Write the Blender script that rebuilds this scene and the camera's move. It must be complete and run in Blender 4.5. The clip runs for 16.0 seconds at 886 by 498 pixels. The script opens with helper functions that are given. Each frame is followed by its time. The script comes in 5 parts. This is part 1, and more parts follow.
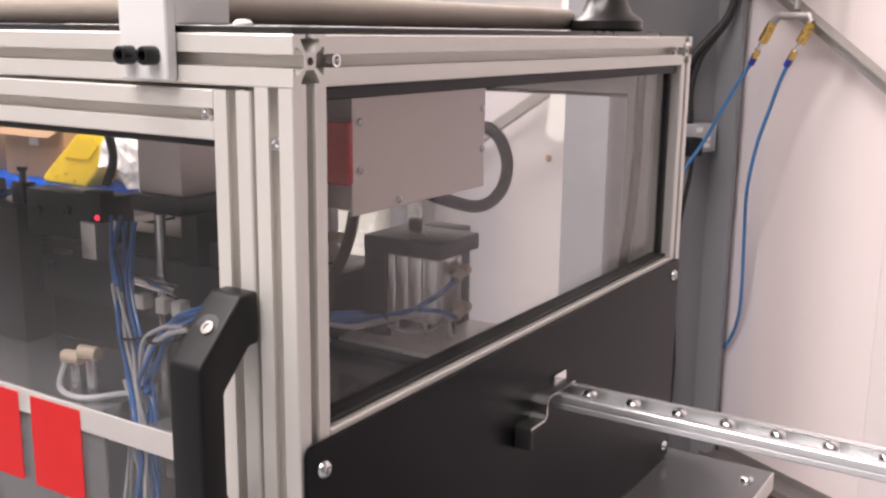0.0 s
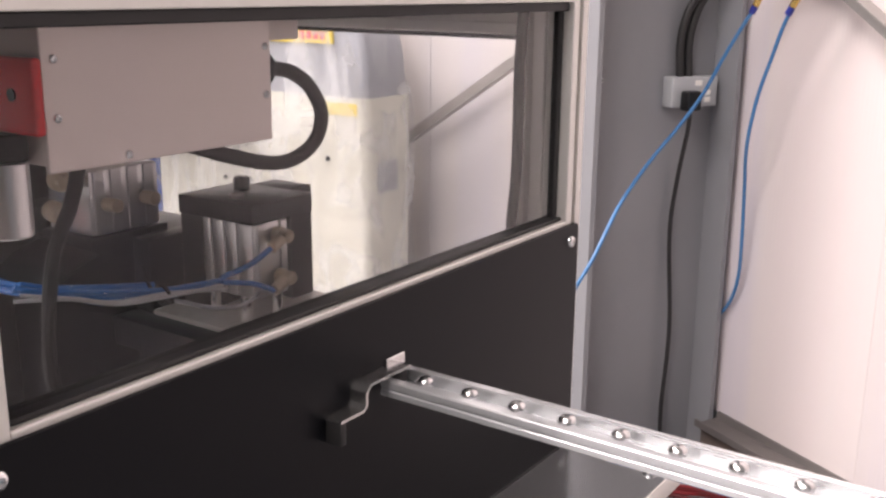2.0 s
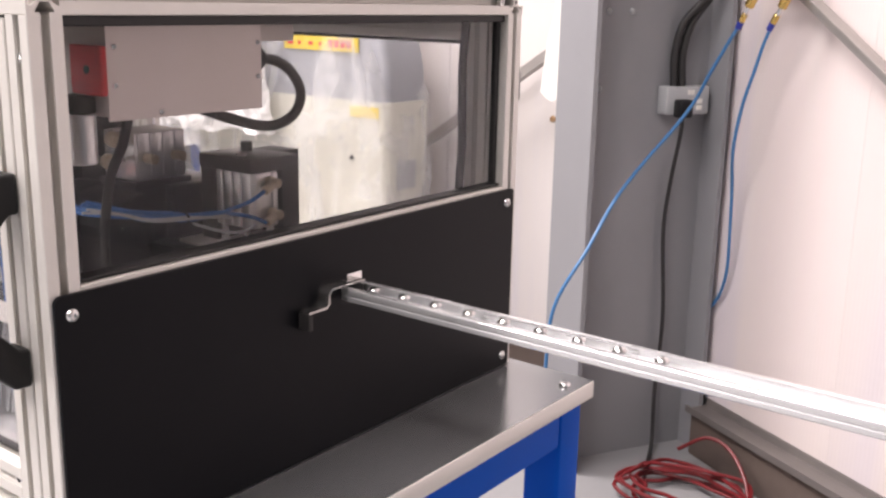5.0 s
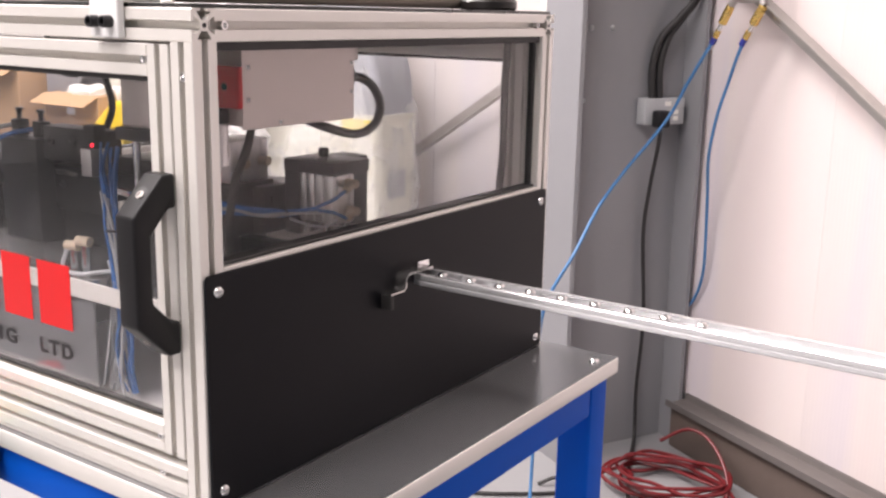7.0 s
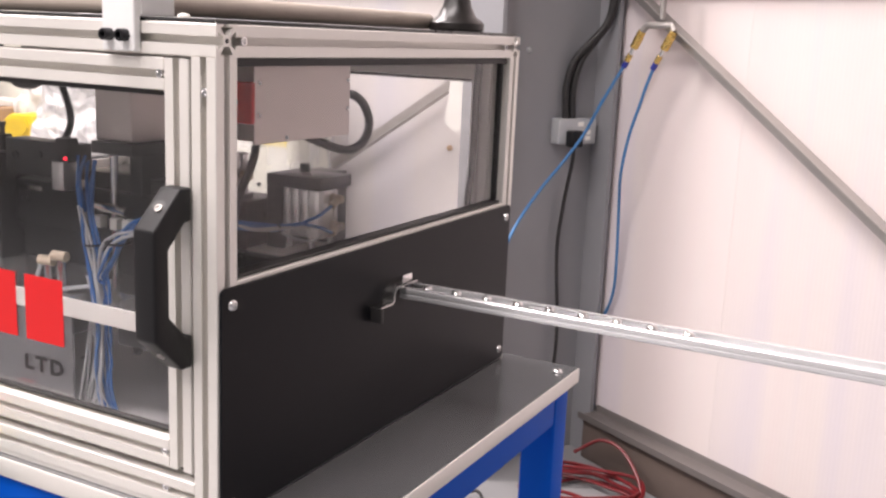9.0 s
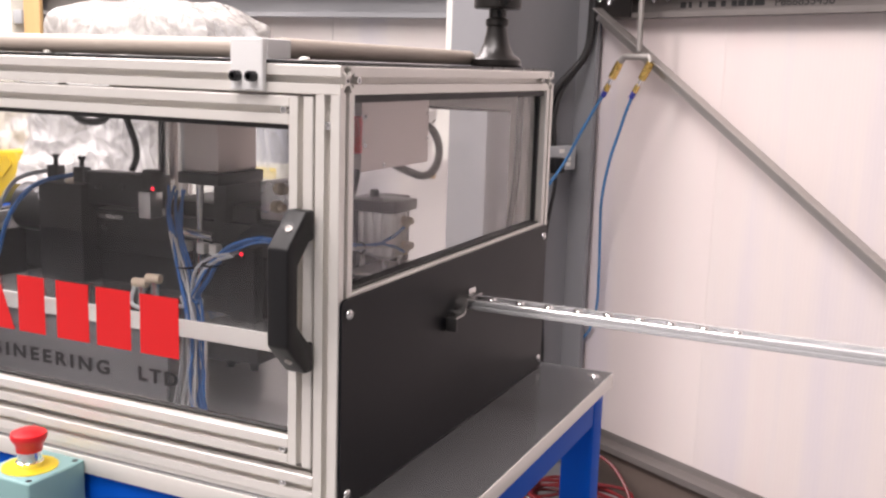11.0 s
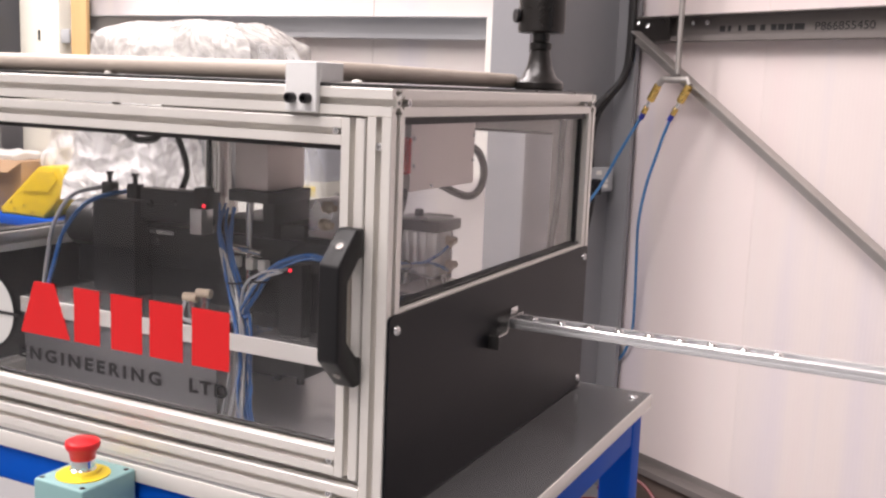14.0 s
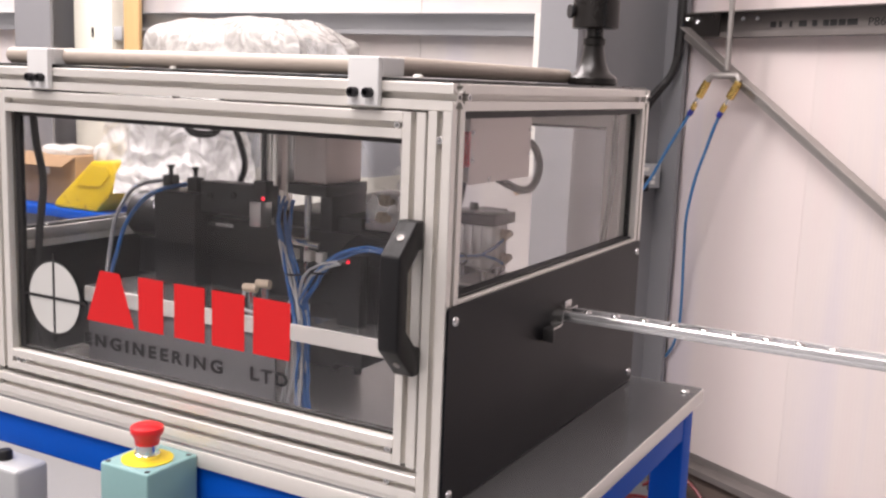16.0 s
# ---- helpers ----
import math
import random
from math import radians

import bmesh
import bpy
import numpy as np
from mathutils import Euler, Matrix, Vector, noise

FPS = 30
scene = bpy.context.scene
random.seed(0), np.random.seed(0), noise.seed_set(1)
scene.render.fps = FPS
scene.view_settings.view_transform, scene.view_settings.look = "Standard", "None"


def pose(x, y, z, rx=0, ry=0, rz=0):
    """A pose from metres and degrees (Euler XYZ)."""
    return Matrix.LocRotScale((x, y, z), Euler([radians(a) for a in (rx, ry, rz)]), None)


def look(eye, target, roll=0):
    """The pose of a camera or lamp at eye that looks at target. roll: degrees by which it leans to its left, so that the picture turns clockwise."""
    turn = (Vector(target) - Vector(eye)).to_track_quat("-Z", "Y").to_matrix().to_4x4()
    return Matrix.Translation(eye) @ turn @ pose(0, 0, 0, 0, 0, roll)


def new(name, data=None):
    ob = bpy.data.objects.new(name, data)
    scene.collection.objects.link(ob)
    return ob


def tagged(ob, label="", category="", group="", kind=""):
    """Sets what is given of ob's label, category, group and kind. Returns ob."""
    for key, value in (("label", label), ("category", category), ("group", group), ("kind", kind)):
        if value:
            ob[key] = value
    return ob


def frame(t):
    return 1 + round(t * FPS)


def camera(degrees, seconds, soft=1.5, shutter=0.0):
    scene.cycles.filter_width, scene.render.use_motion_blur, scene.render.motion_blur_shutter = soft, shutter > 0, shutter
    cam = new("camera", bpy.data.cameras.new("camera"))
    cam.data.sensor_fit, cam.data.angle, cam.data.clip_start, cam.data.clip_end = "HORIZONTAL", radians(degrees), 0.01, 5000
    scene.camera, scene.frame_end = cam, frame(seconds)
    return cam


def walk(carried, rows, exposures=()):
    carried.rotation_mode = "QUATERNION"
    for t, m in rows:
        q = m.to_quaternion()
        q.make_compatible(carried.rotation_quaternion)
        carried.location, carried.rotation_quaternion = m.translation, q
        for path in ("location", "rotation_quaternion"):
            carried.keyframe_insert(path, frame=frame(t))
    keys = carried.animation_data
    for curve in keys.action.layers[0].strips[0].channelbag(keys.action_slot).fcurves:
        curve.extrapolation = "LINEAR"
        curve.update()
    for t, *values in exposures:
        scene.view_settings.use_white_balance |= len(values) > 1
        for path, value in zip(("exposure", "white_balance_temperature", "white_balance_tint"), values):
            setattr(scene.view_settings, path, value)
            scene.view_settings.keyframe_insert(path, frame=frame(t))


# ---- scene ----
cam = camera(47.2, 16.0, soft=2.4)
PATH = [
    (0, (0.357, -0.416, 1.461), (-0.685, 1.238, 1.041), 0.7),
    (0.5, (0.368, -0.369, 1.457), (-0.684, 1.271, 1.007), 1.4),
    (1, (0.346, -0.299, 1.455), (-0.631, 1.392, 1.025), 1.2),
    (1.5, (0.352, -0.256, 1.446), (-0.653, 1.407, 0.975), 0.4),
    (2, (0.434, -0.229, 1.444), (-0.665, 1.364, 0.939), 0.6),
    (2.5, (0.505, -0.217, 1.444), (-0.65, 1.331, 0.925), 1.6),
    (3, (0.534, -0.238, 1.442), (-0.619, 1.315, 0.931), 0.4),
    (3.2, (0.536, -0.256, 1.443), (-0.577, 1.326, 0.936), 0.6),
    (5.3, (0.693, -0.421, 1.448), (-0.496, 1.117, 0.978), 1.2),
    (5.5, (0.708, -0.435, 1.445), (-0.503, 1.089, 0.985), 0.8),
    (6, (0.721, -0.474, 1.452), (-0.452, 1.084, 1.012), 0.7),
    (6.5, (0.688, -0.528, 1.452), (-0.438, 1.061, 0.996), 0.2),
    (7, (0.67, -0.596, 1.459), (-0.433, 1.01, 1.004), 1.1),
    (7.5, (0.646, -0.649, 1.457), (-0.364, 1.024, 1.033), 1.3),
    (8, (0.626, -0.659, 1.459), (-0.381, 1.02, 1.053), 1.8),
    (8.5, (0.632, -0.644, 1.464), (-0.397, 1.023, 1.062), 3.0),
    (9, (0.585, -0.682, 1.458), (-0.326, 1.049, 1.044), 2.5),
    (9.5, (0.53, -0.769, 1.46), (-0.243, 1.036, 1.081), 1.2),
    (10, (0.51, -0.833, 1.46), (-0.275, 0.97, 1.096), 1.6),
    (10.2, (0.513, -0.85, 1.458), (-0.325, 0.931, 1.104), 1.3),
    (12.3, (0.502, -0.864, 1.465), (-0.289, 0.941, 1.127), 2.8),
    (12.5, (0.507, -0.871, 1.46), (-0.296, 0.933, 1.138), 2.3),
    (13, (0.505, -0.874, 1.462), (-0.328, 0.916, 1.143), 2.4),
    (13.5, (0.506, -0.885, 1.463), (-0.369, 0.885, 1.148), 2.4),
    (14, (0.507, -0.885, 1.463), (-0.379, 0.88, 1.146), 2.2),
    (14.5, (0.507, -0.885, 1.463), (-0.376, 0.881, 1.149), 2.2),
    (15, (0.503, -0.885, 1.457), (-0.407, 0.868, 1.139), 1.6),
    (15.5, (0.497, -0.898, 1.46), (-0.466, 0.825, 1.135), 1.9),
    (16, (0.499, -0.909, 1.46), (-0.458, 0.817, 1.134), 2.2),
]
walk(cam, [(t, look(eye, target, roll)) for t, eye, target, roll in PATH],
     [(0, -0.1), (1.0, 0.02), (1.5, -0.06), (2.0, 0.2), (3.0, 0.34), (5.5, 0.16), (7.0, 0.22), (8.0, 0.22), (9.5, 0.0), (12.5, -0.12), (14.5, -0.2), (16.0, -0.2)])

# ---- world, lamps, exposure ----
world = bpy.data.worlds.new("world")
scene.world = world
world.use_nodes = True
world.node_tree.nodes["Background"].inputs[0].default_value = (0.8, 0.88, 1.0, 1)
world.node_tree.nodes["Background"].inputs[1].default_value = 0.3
scene.view_settings.exposure = 0.0
LAMPS = [(-3.9, 0.5, 1.9), (-1.2, -0.6, 0.95), (0.1, -1.7, 0.92), (-3.0, -2.6, 0.9), (-0.3, -3.3, 0.85), (-2.6, 1.4, 1.35)]
LAMP_Z, LAMP_POWER = 4.55, 118.0
for lx, ly, share in LAMPS:
    lamp = bpy.data.lights.new("bay_lamp", "AREA")
    lamp.shape, lamp.size, lamp.size_y = "RECTANGLE", 2.0, 0.9
    lamp.energy, lamp.color = LAMP_POWER * share, (1.0, 0.905, 0.90)
    new("bay_lamp", lamp).matrix_world = pose(lx, ly, LAMP_Z - 0.03)


# ---- materials ----
def mat(name, base, rough=0.5, metal=0.0, vary=0.08, scale=6.0, grain=120.0, bump=0.05, rough_vary=0.1, stretch=(1, 1, 1), spec=0.5,
        stain=None, stain_amount=0.0, by_piece=0.0):
    m = bpy.data.materials.new(name)
    m.use_nodes = True
    nt = m.node_tree
    n, l = nt.nodes, nt.links
    bsdf = n["Principled BSDF"]
    bsdf.inputs["Metallic"].default_value = metal
    bsdf.inputs["Specular IOR Level"].default_value = spec
    tc = n.new("ShaderNodeTexCoord")
    mp = n.new("ShaderNodeMapping")
    mp.inputs["Scale"].default_value = stretch
    l.new(tc.outputs["Object"], mp.inputs["Vector"])
    big, fine = n.new("ShaderNodeTexNoise"), n.new("ShaderNodeTexNoise")
    big.inputs["Scale"].default_value, big.inputs["Detail"].default_value = scale, 6
    fine.inputs["Scale"].default_value, fine.inputs["Detail"].default_value = grain, 4
    l.new(mp.outputs[0], big.inputs["Vector"])
    l.new(mp.outputs[0], fine.inputs["Vector"])
    mix = n.new("ShaderNodeMix")
    mix.data_type, mix.blend_type = "RGBA", "MIX"
    dark = [c * (1 - vary) for c in base]
    light = [min(1, c * (1 + vary)) for c in base]
    mix.inputs[6].default_value, mix.inputs[7].default_value = (*dark, 1), (*light, 1)
    add = n.new("ShaderNodeMath")
    add.operation = "MULTIPLY_ADD"
    add.inputs[1].default_value = 0.35
    half = n.new("ShaderNodeMath")
    half.operation = "MULTIPLY"
    half.inputs[1].default_value = 0.65
    l.new(big.outputs[0], half.inputs[0])
    l.new(fine.outputs[0], add.inputs[0])
    l.new(half.outputs[0], add.inputs[2])
    l.new(add.outputs[0], mix.inputs[0])
    colour = mix.outputs[2]
    if stain:
        st = n.new("ShaderNodeTexNoise")
        st.inputs["Scale"].default_value, st.inputs["Detail"].default_value = scale * 0.6, 8
        st.inputs["Roughness"].default_value = 0.65
        l.new(mp.outputs[0], st.inputs["Vector"])
        ramp = n.new("ShaderNodeMapRange")
        ramp.inputs[1].default_value, ramp.inputs[2].default_value = 0.52, 0.72
        ramp.inputs[4].default_value = stain_amount
        l.new(st.outputs[0], ramp.inputs[0])
        over = n.new("ShaderNodeMix")
        over.data_type = "RGBA"
        over.inputs[7].default_value = (*stain, 1)
        l.new(ramp.outputs[0], over.inputs[0])
        l.new(colour, over.inputs[6])
        colour = over.outputs[2]
    if by_piece:
        info = n.new("ShaderNodeObjectInfo")
        hsv = n.new("ShaderNodeHueSaturation")
        rg = n.new("ShaderNodeMapRange")
        rg.inputs[3].default_value, rg.inputs[4].default_value = 1 - by_piece, 1 + by_piece
        l.new(info.outputs["Random"], rg.inputs[0])
        l.new(rg.outputs[0], hsv.inputs["Value"])
        l.new(colour, hsv.inputs["Color"])
        colour = hsv.outputs[0]
    l.new(colour, bsdf.inputs["Base Color"])
    rr = n.new("ShaderNodeMapRange")
    rr.inputs[3].default_value, rr.inputs[4].default_value = max(0.02, rough - rough_vary), min(1, rough + rough_vary)
    l.new(big.outputs[0], rr.inputs[0])
    l.new(rr.outputs[0], bsdf.inputs["Roughness"])
    if bump:
        bp = n.new("ShaderNodeBump")
        bp.inputs["Strength"].default_value, bp.inputs["Distance"].default_value = bump, 0.002
        l.new(fine.outputs[0], bp.inputs["Height"])
        l.new(bp.outputs[0], bsdf.inputs["Normal"])
    return m


def glass(name, tint, rough=0.0, ior=1.45):
    m = bpy.data.materials.new(name)
    m.use_nodes = True
    b = m.node_tree.nodes["Principled BSDF"]
    b.inputs["Base Color"].default_value = (*tint, 1)
    b.inputs["Transmission Weight"].default_value = 1.0
    b.inputs["Roughness"].default_value = rough
    b.inputs["IOR"].default_value = ior
    return m


def glow(name, colour, strength):
    m = bpy.data.materials.new(name)
    m.use_nodes = True
    b = m.node_tree.nodes["Principled BSDF"]
    b.inputs["Base Color"].default_value = (*colour, 1)
    b.inputs["Emission Color"].default_value = (*colour, 1)
    b.inputs["Emission Strength"].default_value = strength
    return m


def cladding(name, base, ribs):
    """Coated steel sheet with fine upright ribs across the direction given."""
    m = mat(name, base, 0.42, 0.0, 0.035, 1.3, 40, 0.0, 0.08, (1, 1, 0.25), stain=(0.62, 0.55, 0.5), stain_amount=0.22, by_piece=0.015)
    nt = m.node_tree
    tc, mp, wv, bp = (nt.nodes.new(k) for k in ("ShaderNodeTexCoord", "ShaderNodeMapping", "ShaderNodeTexWave", "ShaderNodeBump"))
    mp.inputs["Rotation"].default_value = (0, 0, -radians(ribs))
    wv.inputs["Scale"].default_value, wv.inputs["Distortion"].default_value = 22.0, 0.5
    wv.inputs["Detail Scale"].default_value = 0.4
    bp.inputs["Strength"].default_value, bp.inputs["Distance"].default_value = 0.06, 0.003
    nt.links.new(tc.outputs["Object"], mp.inputs[0])
    nt.links.new(mp.outputs[0], wv.inputs[0])
    flat_map, nz, ramp, mul = (nt.nodes.new(k) for k in ("ShaderNodeMapping", "ShaderNodeTexNoise", "ShaderNodeValToRGB", "ShaderNodeMix"))
    flat_map.inputs["Scale"].default_value = (5.0, 5.0, 0.22)
    nz.inputs["Scale"].default_value, nz.inputs["Detail"].default_value = 1.0, 5
    e = ramp.color_ramp.elements
    e[0].position, e[0].color = 0.34, (0.86, 0.88, 0.97, 1)
    e[1].position, e[1].color = 0.68, (1.0, 0.95, 0.94, 1)
    mid = e.new(0.52)
    mid.color = (0.99, 0.985, 0.96, 1)
    mul.data_type, mul.blend_type = "RGBA", "MULTIPLY"
    mul.inputs[0].default_value = 0.75
    bsdf = nt.nodes["Principled BSDF"]
    old = bsdf.inputs["Base Color"].links[0].from_socket
    nt.links.new(tc.outputs["Object"], flat_map.inputs[0])
    nt.links.new(flat_map.outputs[0], nz.inputs["Vector"])
    nt.links.new(nz.outputs[0], ramp.inputs[0])
    nt.links.new(old, mul.inputs[6])
    nt.links.new(ramp.outputs[0], mul.inputs[7])
    nt.links.new(mul.outputs[2], bsdf.inputs["Base Color"])
    nt.links.new(wv.outputs[1], bp.inputs["Height"])
    nt.links.new(bp.outputs[0], nt.nodes["Principled BSDF"].inputs["Normal"])
    return m


ALU = mat("anodised_aluminium", (0.80, 0.775, 0.73), 0.42, 0.35, 0.06, 9, 120, 0.015, 0.06, (1, 1, 1))
ALU_CUT = mat("cut_aluminium", (0.70, 0.69, 0.68), 0.3, 0.85, 0.1, 20, 300, 0.06)
ALU_PLATE = mat("milled_aluminium_plate", (0.60, 0.595, 0.59), 0.2, 0.85, 0.08, 7, 180, 0.02, 0.05, (1, 6, 1), stain=(0.42, 0.41, 0.4), stain_amount=0.35)
GUARD_FLOOR = mat("dull_grey_floor_sheet", (0.58, 0.575, 0.58), 0.3, 0.25, 0.08, 6, 150, 0.04, 0.08, stain=(0.4, 0.39, 0.39), stain_amount=0.4)
PLATE_TOP = mat("dark_plate_top_sheet", (0.335, 0.34, 0.35), 0.21, 0.75, 0.06, 9, 30, 0.0, 0.05, (1, 2, 1), stain=(0.33, 0.335, 0.34), stain_amount=0.3)
STEEL_BOX = mat("brushed_stainless_sheet", (0.68, 0.61, 0.57), 0.38, 0.45, 0.07, 5, 60, 0.0, 0.06, (1, 5, 1))
CHROME = mat("bright_zinc_steel", (0.82, 0.82, 0.82), 0.16, 1.0, 0.08, 30, 200, 0.03, 0.06)
GALV = mat("galvanised_steel", (0.86, 0.87, 0.89), 0.24, 0.7, 0.16, 18, 90, 0.04, 0.1, (0.06, 1, 1), stain=(0.42, 0.43, 0.45), stain_amount=0.55)
GALV_WALL = mat("dull_galvanised_steel", (0.40, 0.375, 0.355), 0.45, 0.6, 0.2, 9, 60, 0.06, 0.1, (0.4, 1, 1), stain=(0.28, 0.27, 0.27), stain_amount=0.45)
BLACK_PANEL = mat("black_satin_panel", (0.0068, 0.0072, 0.009), 0.38, 0.0, 0.1, 5, 120, 0.01, 0.05, spec=0.14)
BLACK_PLASTIC = mat("black_moulded_plastic", (0.009, 0.009, 0.010), 0.45, 0.0, 0.15, 30, 160, 0.04, 0.08, spec=0.3)
BLACK_RUBBER = mat("black_rubber", (0.018, 0.017, 0.017), 0.55, 0.0, 0.2, 40, 100, 0.0)
BLACK_STEEL = mat("blackened_steel", (0.013, 0.013, 0.015), 0.34, 0.0, 0.25, 20, 90, 0.02, 0.1, spec=0.4, stain=(0.035, 0.034, 0.034), stain_amount=0.35)
DARK_CAST = mat("dark_bronze_casting", (0.014, 0.012, 0.011), 0.3, 0.0, 0.25, 25, 90, 0.04)
BLUE_PAINT = mat("blue_enamel_paint", (0.0, 0.085, 0.52), 0.55, 0.0, 0.08, 9, 160, 0.03, 0.06, spec=0.1, stain=(0.0, 0.06, 0.42), stain_amount=0.25)
GREY_PAINT = mat("grey_column_paint", (0.24, 0.24, 0.252), 0.48, 0.0, 0.06, 3.5, 100, 0.03, 0.08, stain=(0.18, 0.18, 0.195), stain_amount=0.3)
GREY_LIGHT = mat("pale_grey_plastic", (0.42, 0.43, 0.44), 0.4, 0.1, 0.06, 20, 200, 0.04)
TEAL = mat("grey_green_enclosure_paint", (0.23, 0.40, 0.40), 0.45, 0.0, 0.05, 14, 260, 0.08, 0.06)
RED_PLASTIC = mat("red_plastic", (0.72, 0.012, 0.018), 0.35, 0.0, 0.06, 30, 200, 0.03)
RED_VINYL = mat("red_vinyl", (0.66, 0.006, 0.009), 0.5, 0.0, 0.03, 10, 100, 0.0)
GREY_VINYL = mat("light_grey_vinyl", (0.60, 0.60, 0.58), 0.5, 0.0, 0.03, 10, 100, 0.0)
DARK_VINYL = mat("black_vinyl", (0.012, 0.012, 0.013), 0.5, 0.0, 0.03, 10, 100, 0.0)
YELLOW = mat("yellow_plastic", (0.80, 0.60, 0.02), 0.42, 0.0, 0.06, 14, 150, 0.03)
YELLOW_PAINT = mat("yellow_machine_paint", (0.80, 0.56, 0.015), 0.4, 0.0, 0.1, 6, 80, 0.05, stain=(0.5, 0.33, 0.02), stain_amount=0.3)
WHITE_PAINT = mat("white_machine_paint", (0.72, 0.70, 0.61), 0.42, 0.0, 0.05, 5, 120, 0.04, stain=(0.58, 0.57, 0.53), stain_amount=0.3)
WHITE_PLASTIC = mat("white_plastic", (0.78, 0.76, 0.71), 0.4, 0.0, 0.06, 25, 200, 0.03)
CLAMP_WHITE = mat("white_acetal_block", (0.80, 0.80, 0.79), 0.45, 0.0, 0.03, 12, 200, 0.03)
BLUE_TUBE = mat("blue_polyurethane_tube", (0.022, 0.12, 0.36), 0.3, 0.0, 0.08, 30, 200, 0.0)
HOSE_BLUE = mat("blue_air_hose", (0.045, 0.155, 0.34), 0.38, 0.0, 0.08, 20, 200, 0.03)
CLEAR_TUBE = mat("milky_tube", (0.40, 0.41, 0.42), 0.3, 0.0, 0.08, 30, 200, 0.0)
RED_HOSE = mat("red_air_hose", (0.13, 0.007, 0.010), 0.38, 0.0, 0.15, 14, 160, 0.03)
BRASS = mat("brass", (0.72, 0.50, 0.16), 0.26, 0.95, 0.12, 40, 200, 0.03)
FITTING = mat("yellowed_plastic", (0.52, 0.43, 0.32), 0.4, 0.0, 0.15, 60, 200, 0.03)
STRAP = mat("bright_bent_zinc", (0.55, 0.54, 0.53), 0.22, 0.95, 0.2, 40, 160, 0.03, 0.08)
TAN_TUBE = mat("worn_tan_roller", (0.44, 0.38, 0.325), 0.5, 0.0, 0.14, 8, 120, 0.08, 0.08, (0.6, 3, 3), stain=(0.3, 0.25, 0.2), stain_amount=0.4)
LID = mat("black_lid_sheet", (0.02, 0.02, 0.02), 0.3, 0.0, 0.1, 8, 200, 0.04)
WOOD = mat("pale_pine", (0.56, 0.37, 0.17), 0.6, 0.0, 0.18, 4, 60, 0.12, 0.08, (6, 6, 0.6))
CARD = mat("brown_cardboard", (0.42, 0.27, 0.15), 0.75, 0.0, 0.12, 5, 90, 0.1, stain=(0.28, 0.17, 0.09), stain_amount=0.4)
FLOOR = mat("pale_grey_screed", (0.25, 0.25, 0.255), 0.4, 0.0, 0.1, 1.6, 60, 0.08, 0.12, stain=(0.22, 0.21, 0.2), stain_amount=0.45)
PLINTH = mat("dusty_concrete_plinth", (0.105, 0.078, 0.066), 0.8, 0.0, 0.2, 4, 40, 0.25, 0.08, stain=(0.07, 0.05, 0.04), stain_amount=0.5)
WALL_L = cladding("white_cladding", (0.65, 0.612, 0.60), 0)
WALL_R = cladding("white_cladding_turned", (0.69, 0.622, 0.614), -29)
PLAIN_WALL = mat("plain_grey_wall", (0.42, 0.415, 0.41), 0.6, 0.0, 0.05, 2, 40, 0.05)
CEILING = mat("light_roof_sheet", (0.66, 0.66, 0.65), 0.6, 0.0, 0.05, 2, 40, 0.05)
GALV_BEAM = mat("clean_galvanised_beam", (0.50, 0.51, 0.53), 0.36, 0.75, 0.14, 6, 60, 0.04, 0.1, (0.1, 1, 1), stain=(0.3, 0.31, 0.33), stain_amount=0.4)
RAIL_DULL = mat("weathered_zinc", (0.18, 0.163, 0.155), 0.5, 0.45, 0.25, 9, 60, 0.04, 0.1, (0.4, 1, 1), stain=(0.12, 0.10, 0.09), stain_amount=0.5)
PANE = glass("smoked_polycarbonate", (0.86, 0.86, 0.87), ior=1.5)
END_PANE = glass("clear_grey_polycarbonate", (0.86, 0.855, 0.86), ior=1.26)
CLEAR_PANE = glass("clear_polycarbonate", (0.96, 0.96, 0.955))
FILM = mat("clear_wrap_film", (0.80, 0.80, 0.79), 0.14, 0.0, 0.04, 8, 30, 0.3)


def crinkled(m, thin, thick, scale, stretch):
    """Film that whitens along its folds: thin sheet between, thick in the creases."""
    nt = m.node_tree
    n, l = nt.nodes, nt.links
    tc, mp, nz = n.new("ShaderNodeTexCoord"), n.new("ShaderNodeMapping"), n.new("ShaderNodeTexNoise")
    mp.inputs["Scale"].default_value = stretch
    mp.inputs["Rotation"].default_value = (0.3, 0.6, 0.2)
    nz.inputs["Scale"].default_value, nz.inputs["Detail"].default_value, nz.inputs["Distortion"].default_value = scale, 5, 0.8
    off, ab, rg = n.new("ShaderNodeMath"), n.new("ShaderNodeMath"), n.new("ShaderNodeMapRange")
    off.operation, off.inputs[1].default_value = "SUBTRACT", 0.5
    ab.operation = "ABSOLUTE"
    rg.inputs[1].default_value, rg.inputs[2].default_value = 0.0, 0.11
    rg.inputs[3].default_value, rg.inputs[4].default_value = thick, thin
    l.new(tc.outputs["Object"], mp.inputs[0])
    l.new(mp.outputs[0], nz.inputs["Vector"])
    l.new(nz.outputs[0], off.inputs[0])
    l.new(off.outputs[0], ab.inputs[0])
    l.new(ab.outputs[0], rg.inputs[0])
    b = n["Principled BSDF"]
    l.new(rg.outputs[0], b.inputs["Alpha"])
    bp = n.new("ShaderNodeBump")
    bp.inputs["Strength"].default_value, bp.inputs["Distance"].default_value = 0.9, 0.02
    l.new(nz.outputs[0], bp.inputs["Height"])
    l.new(bp.outputs[0], b.inputs["Normal"])
    return m


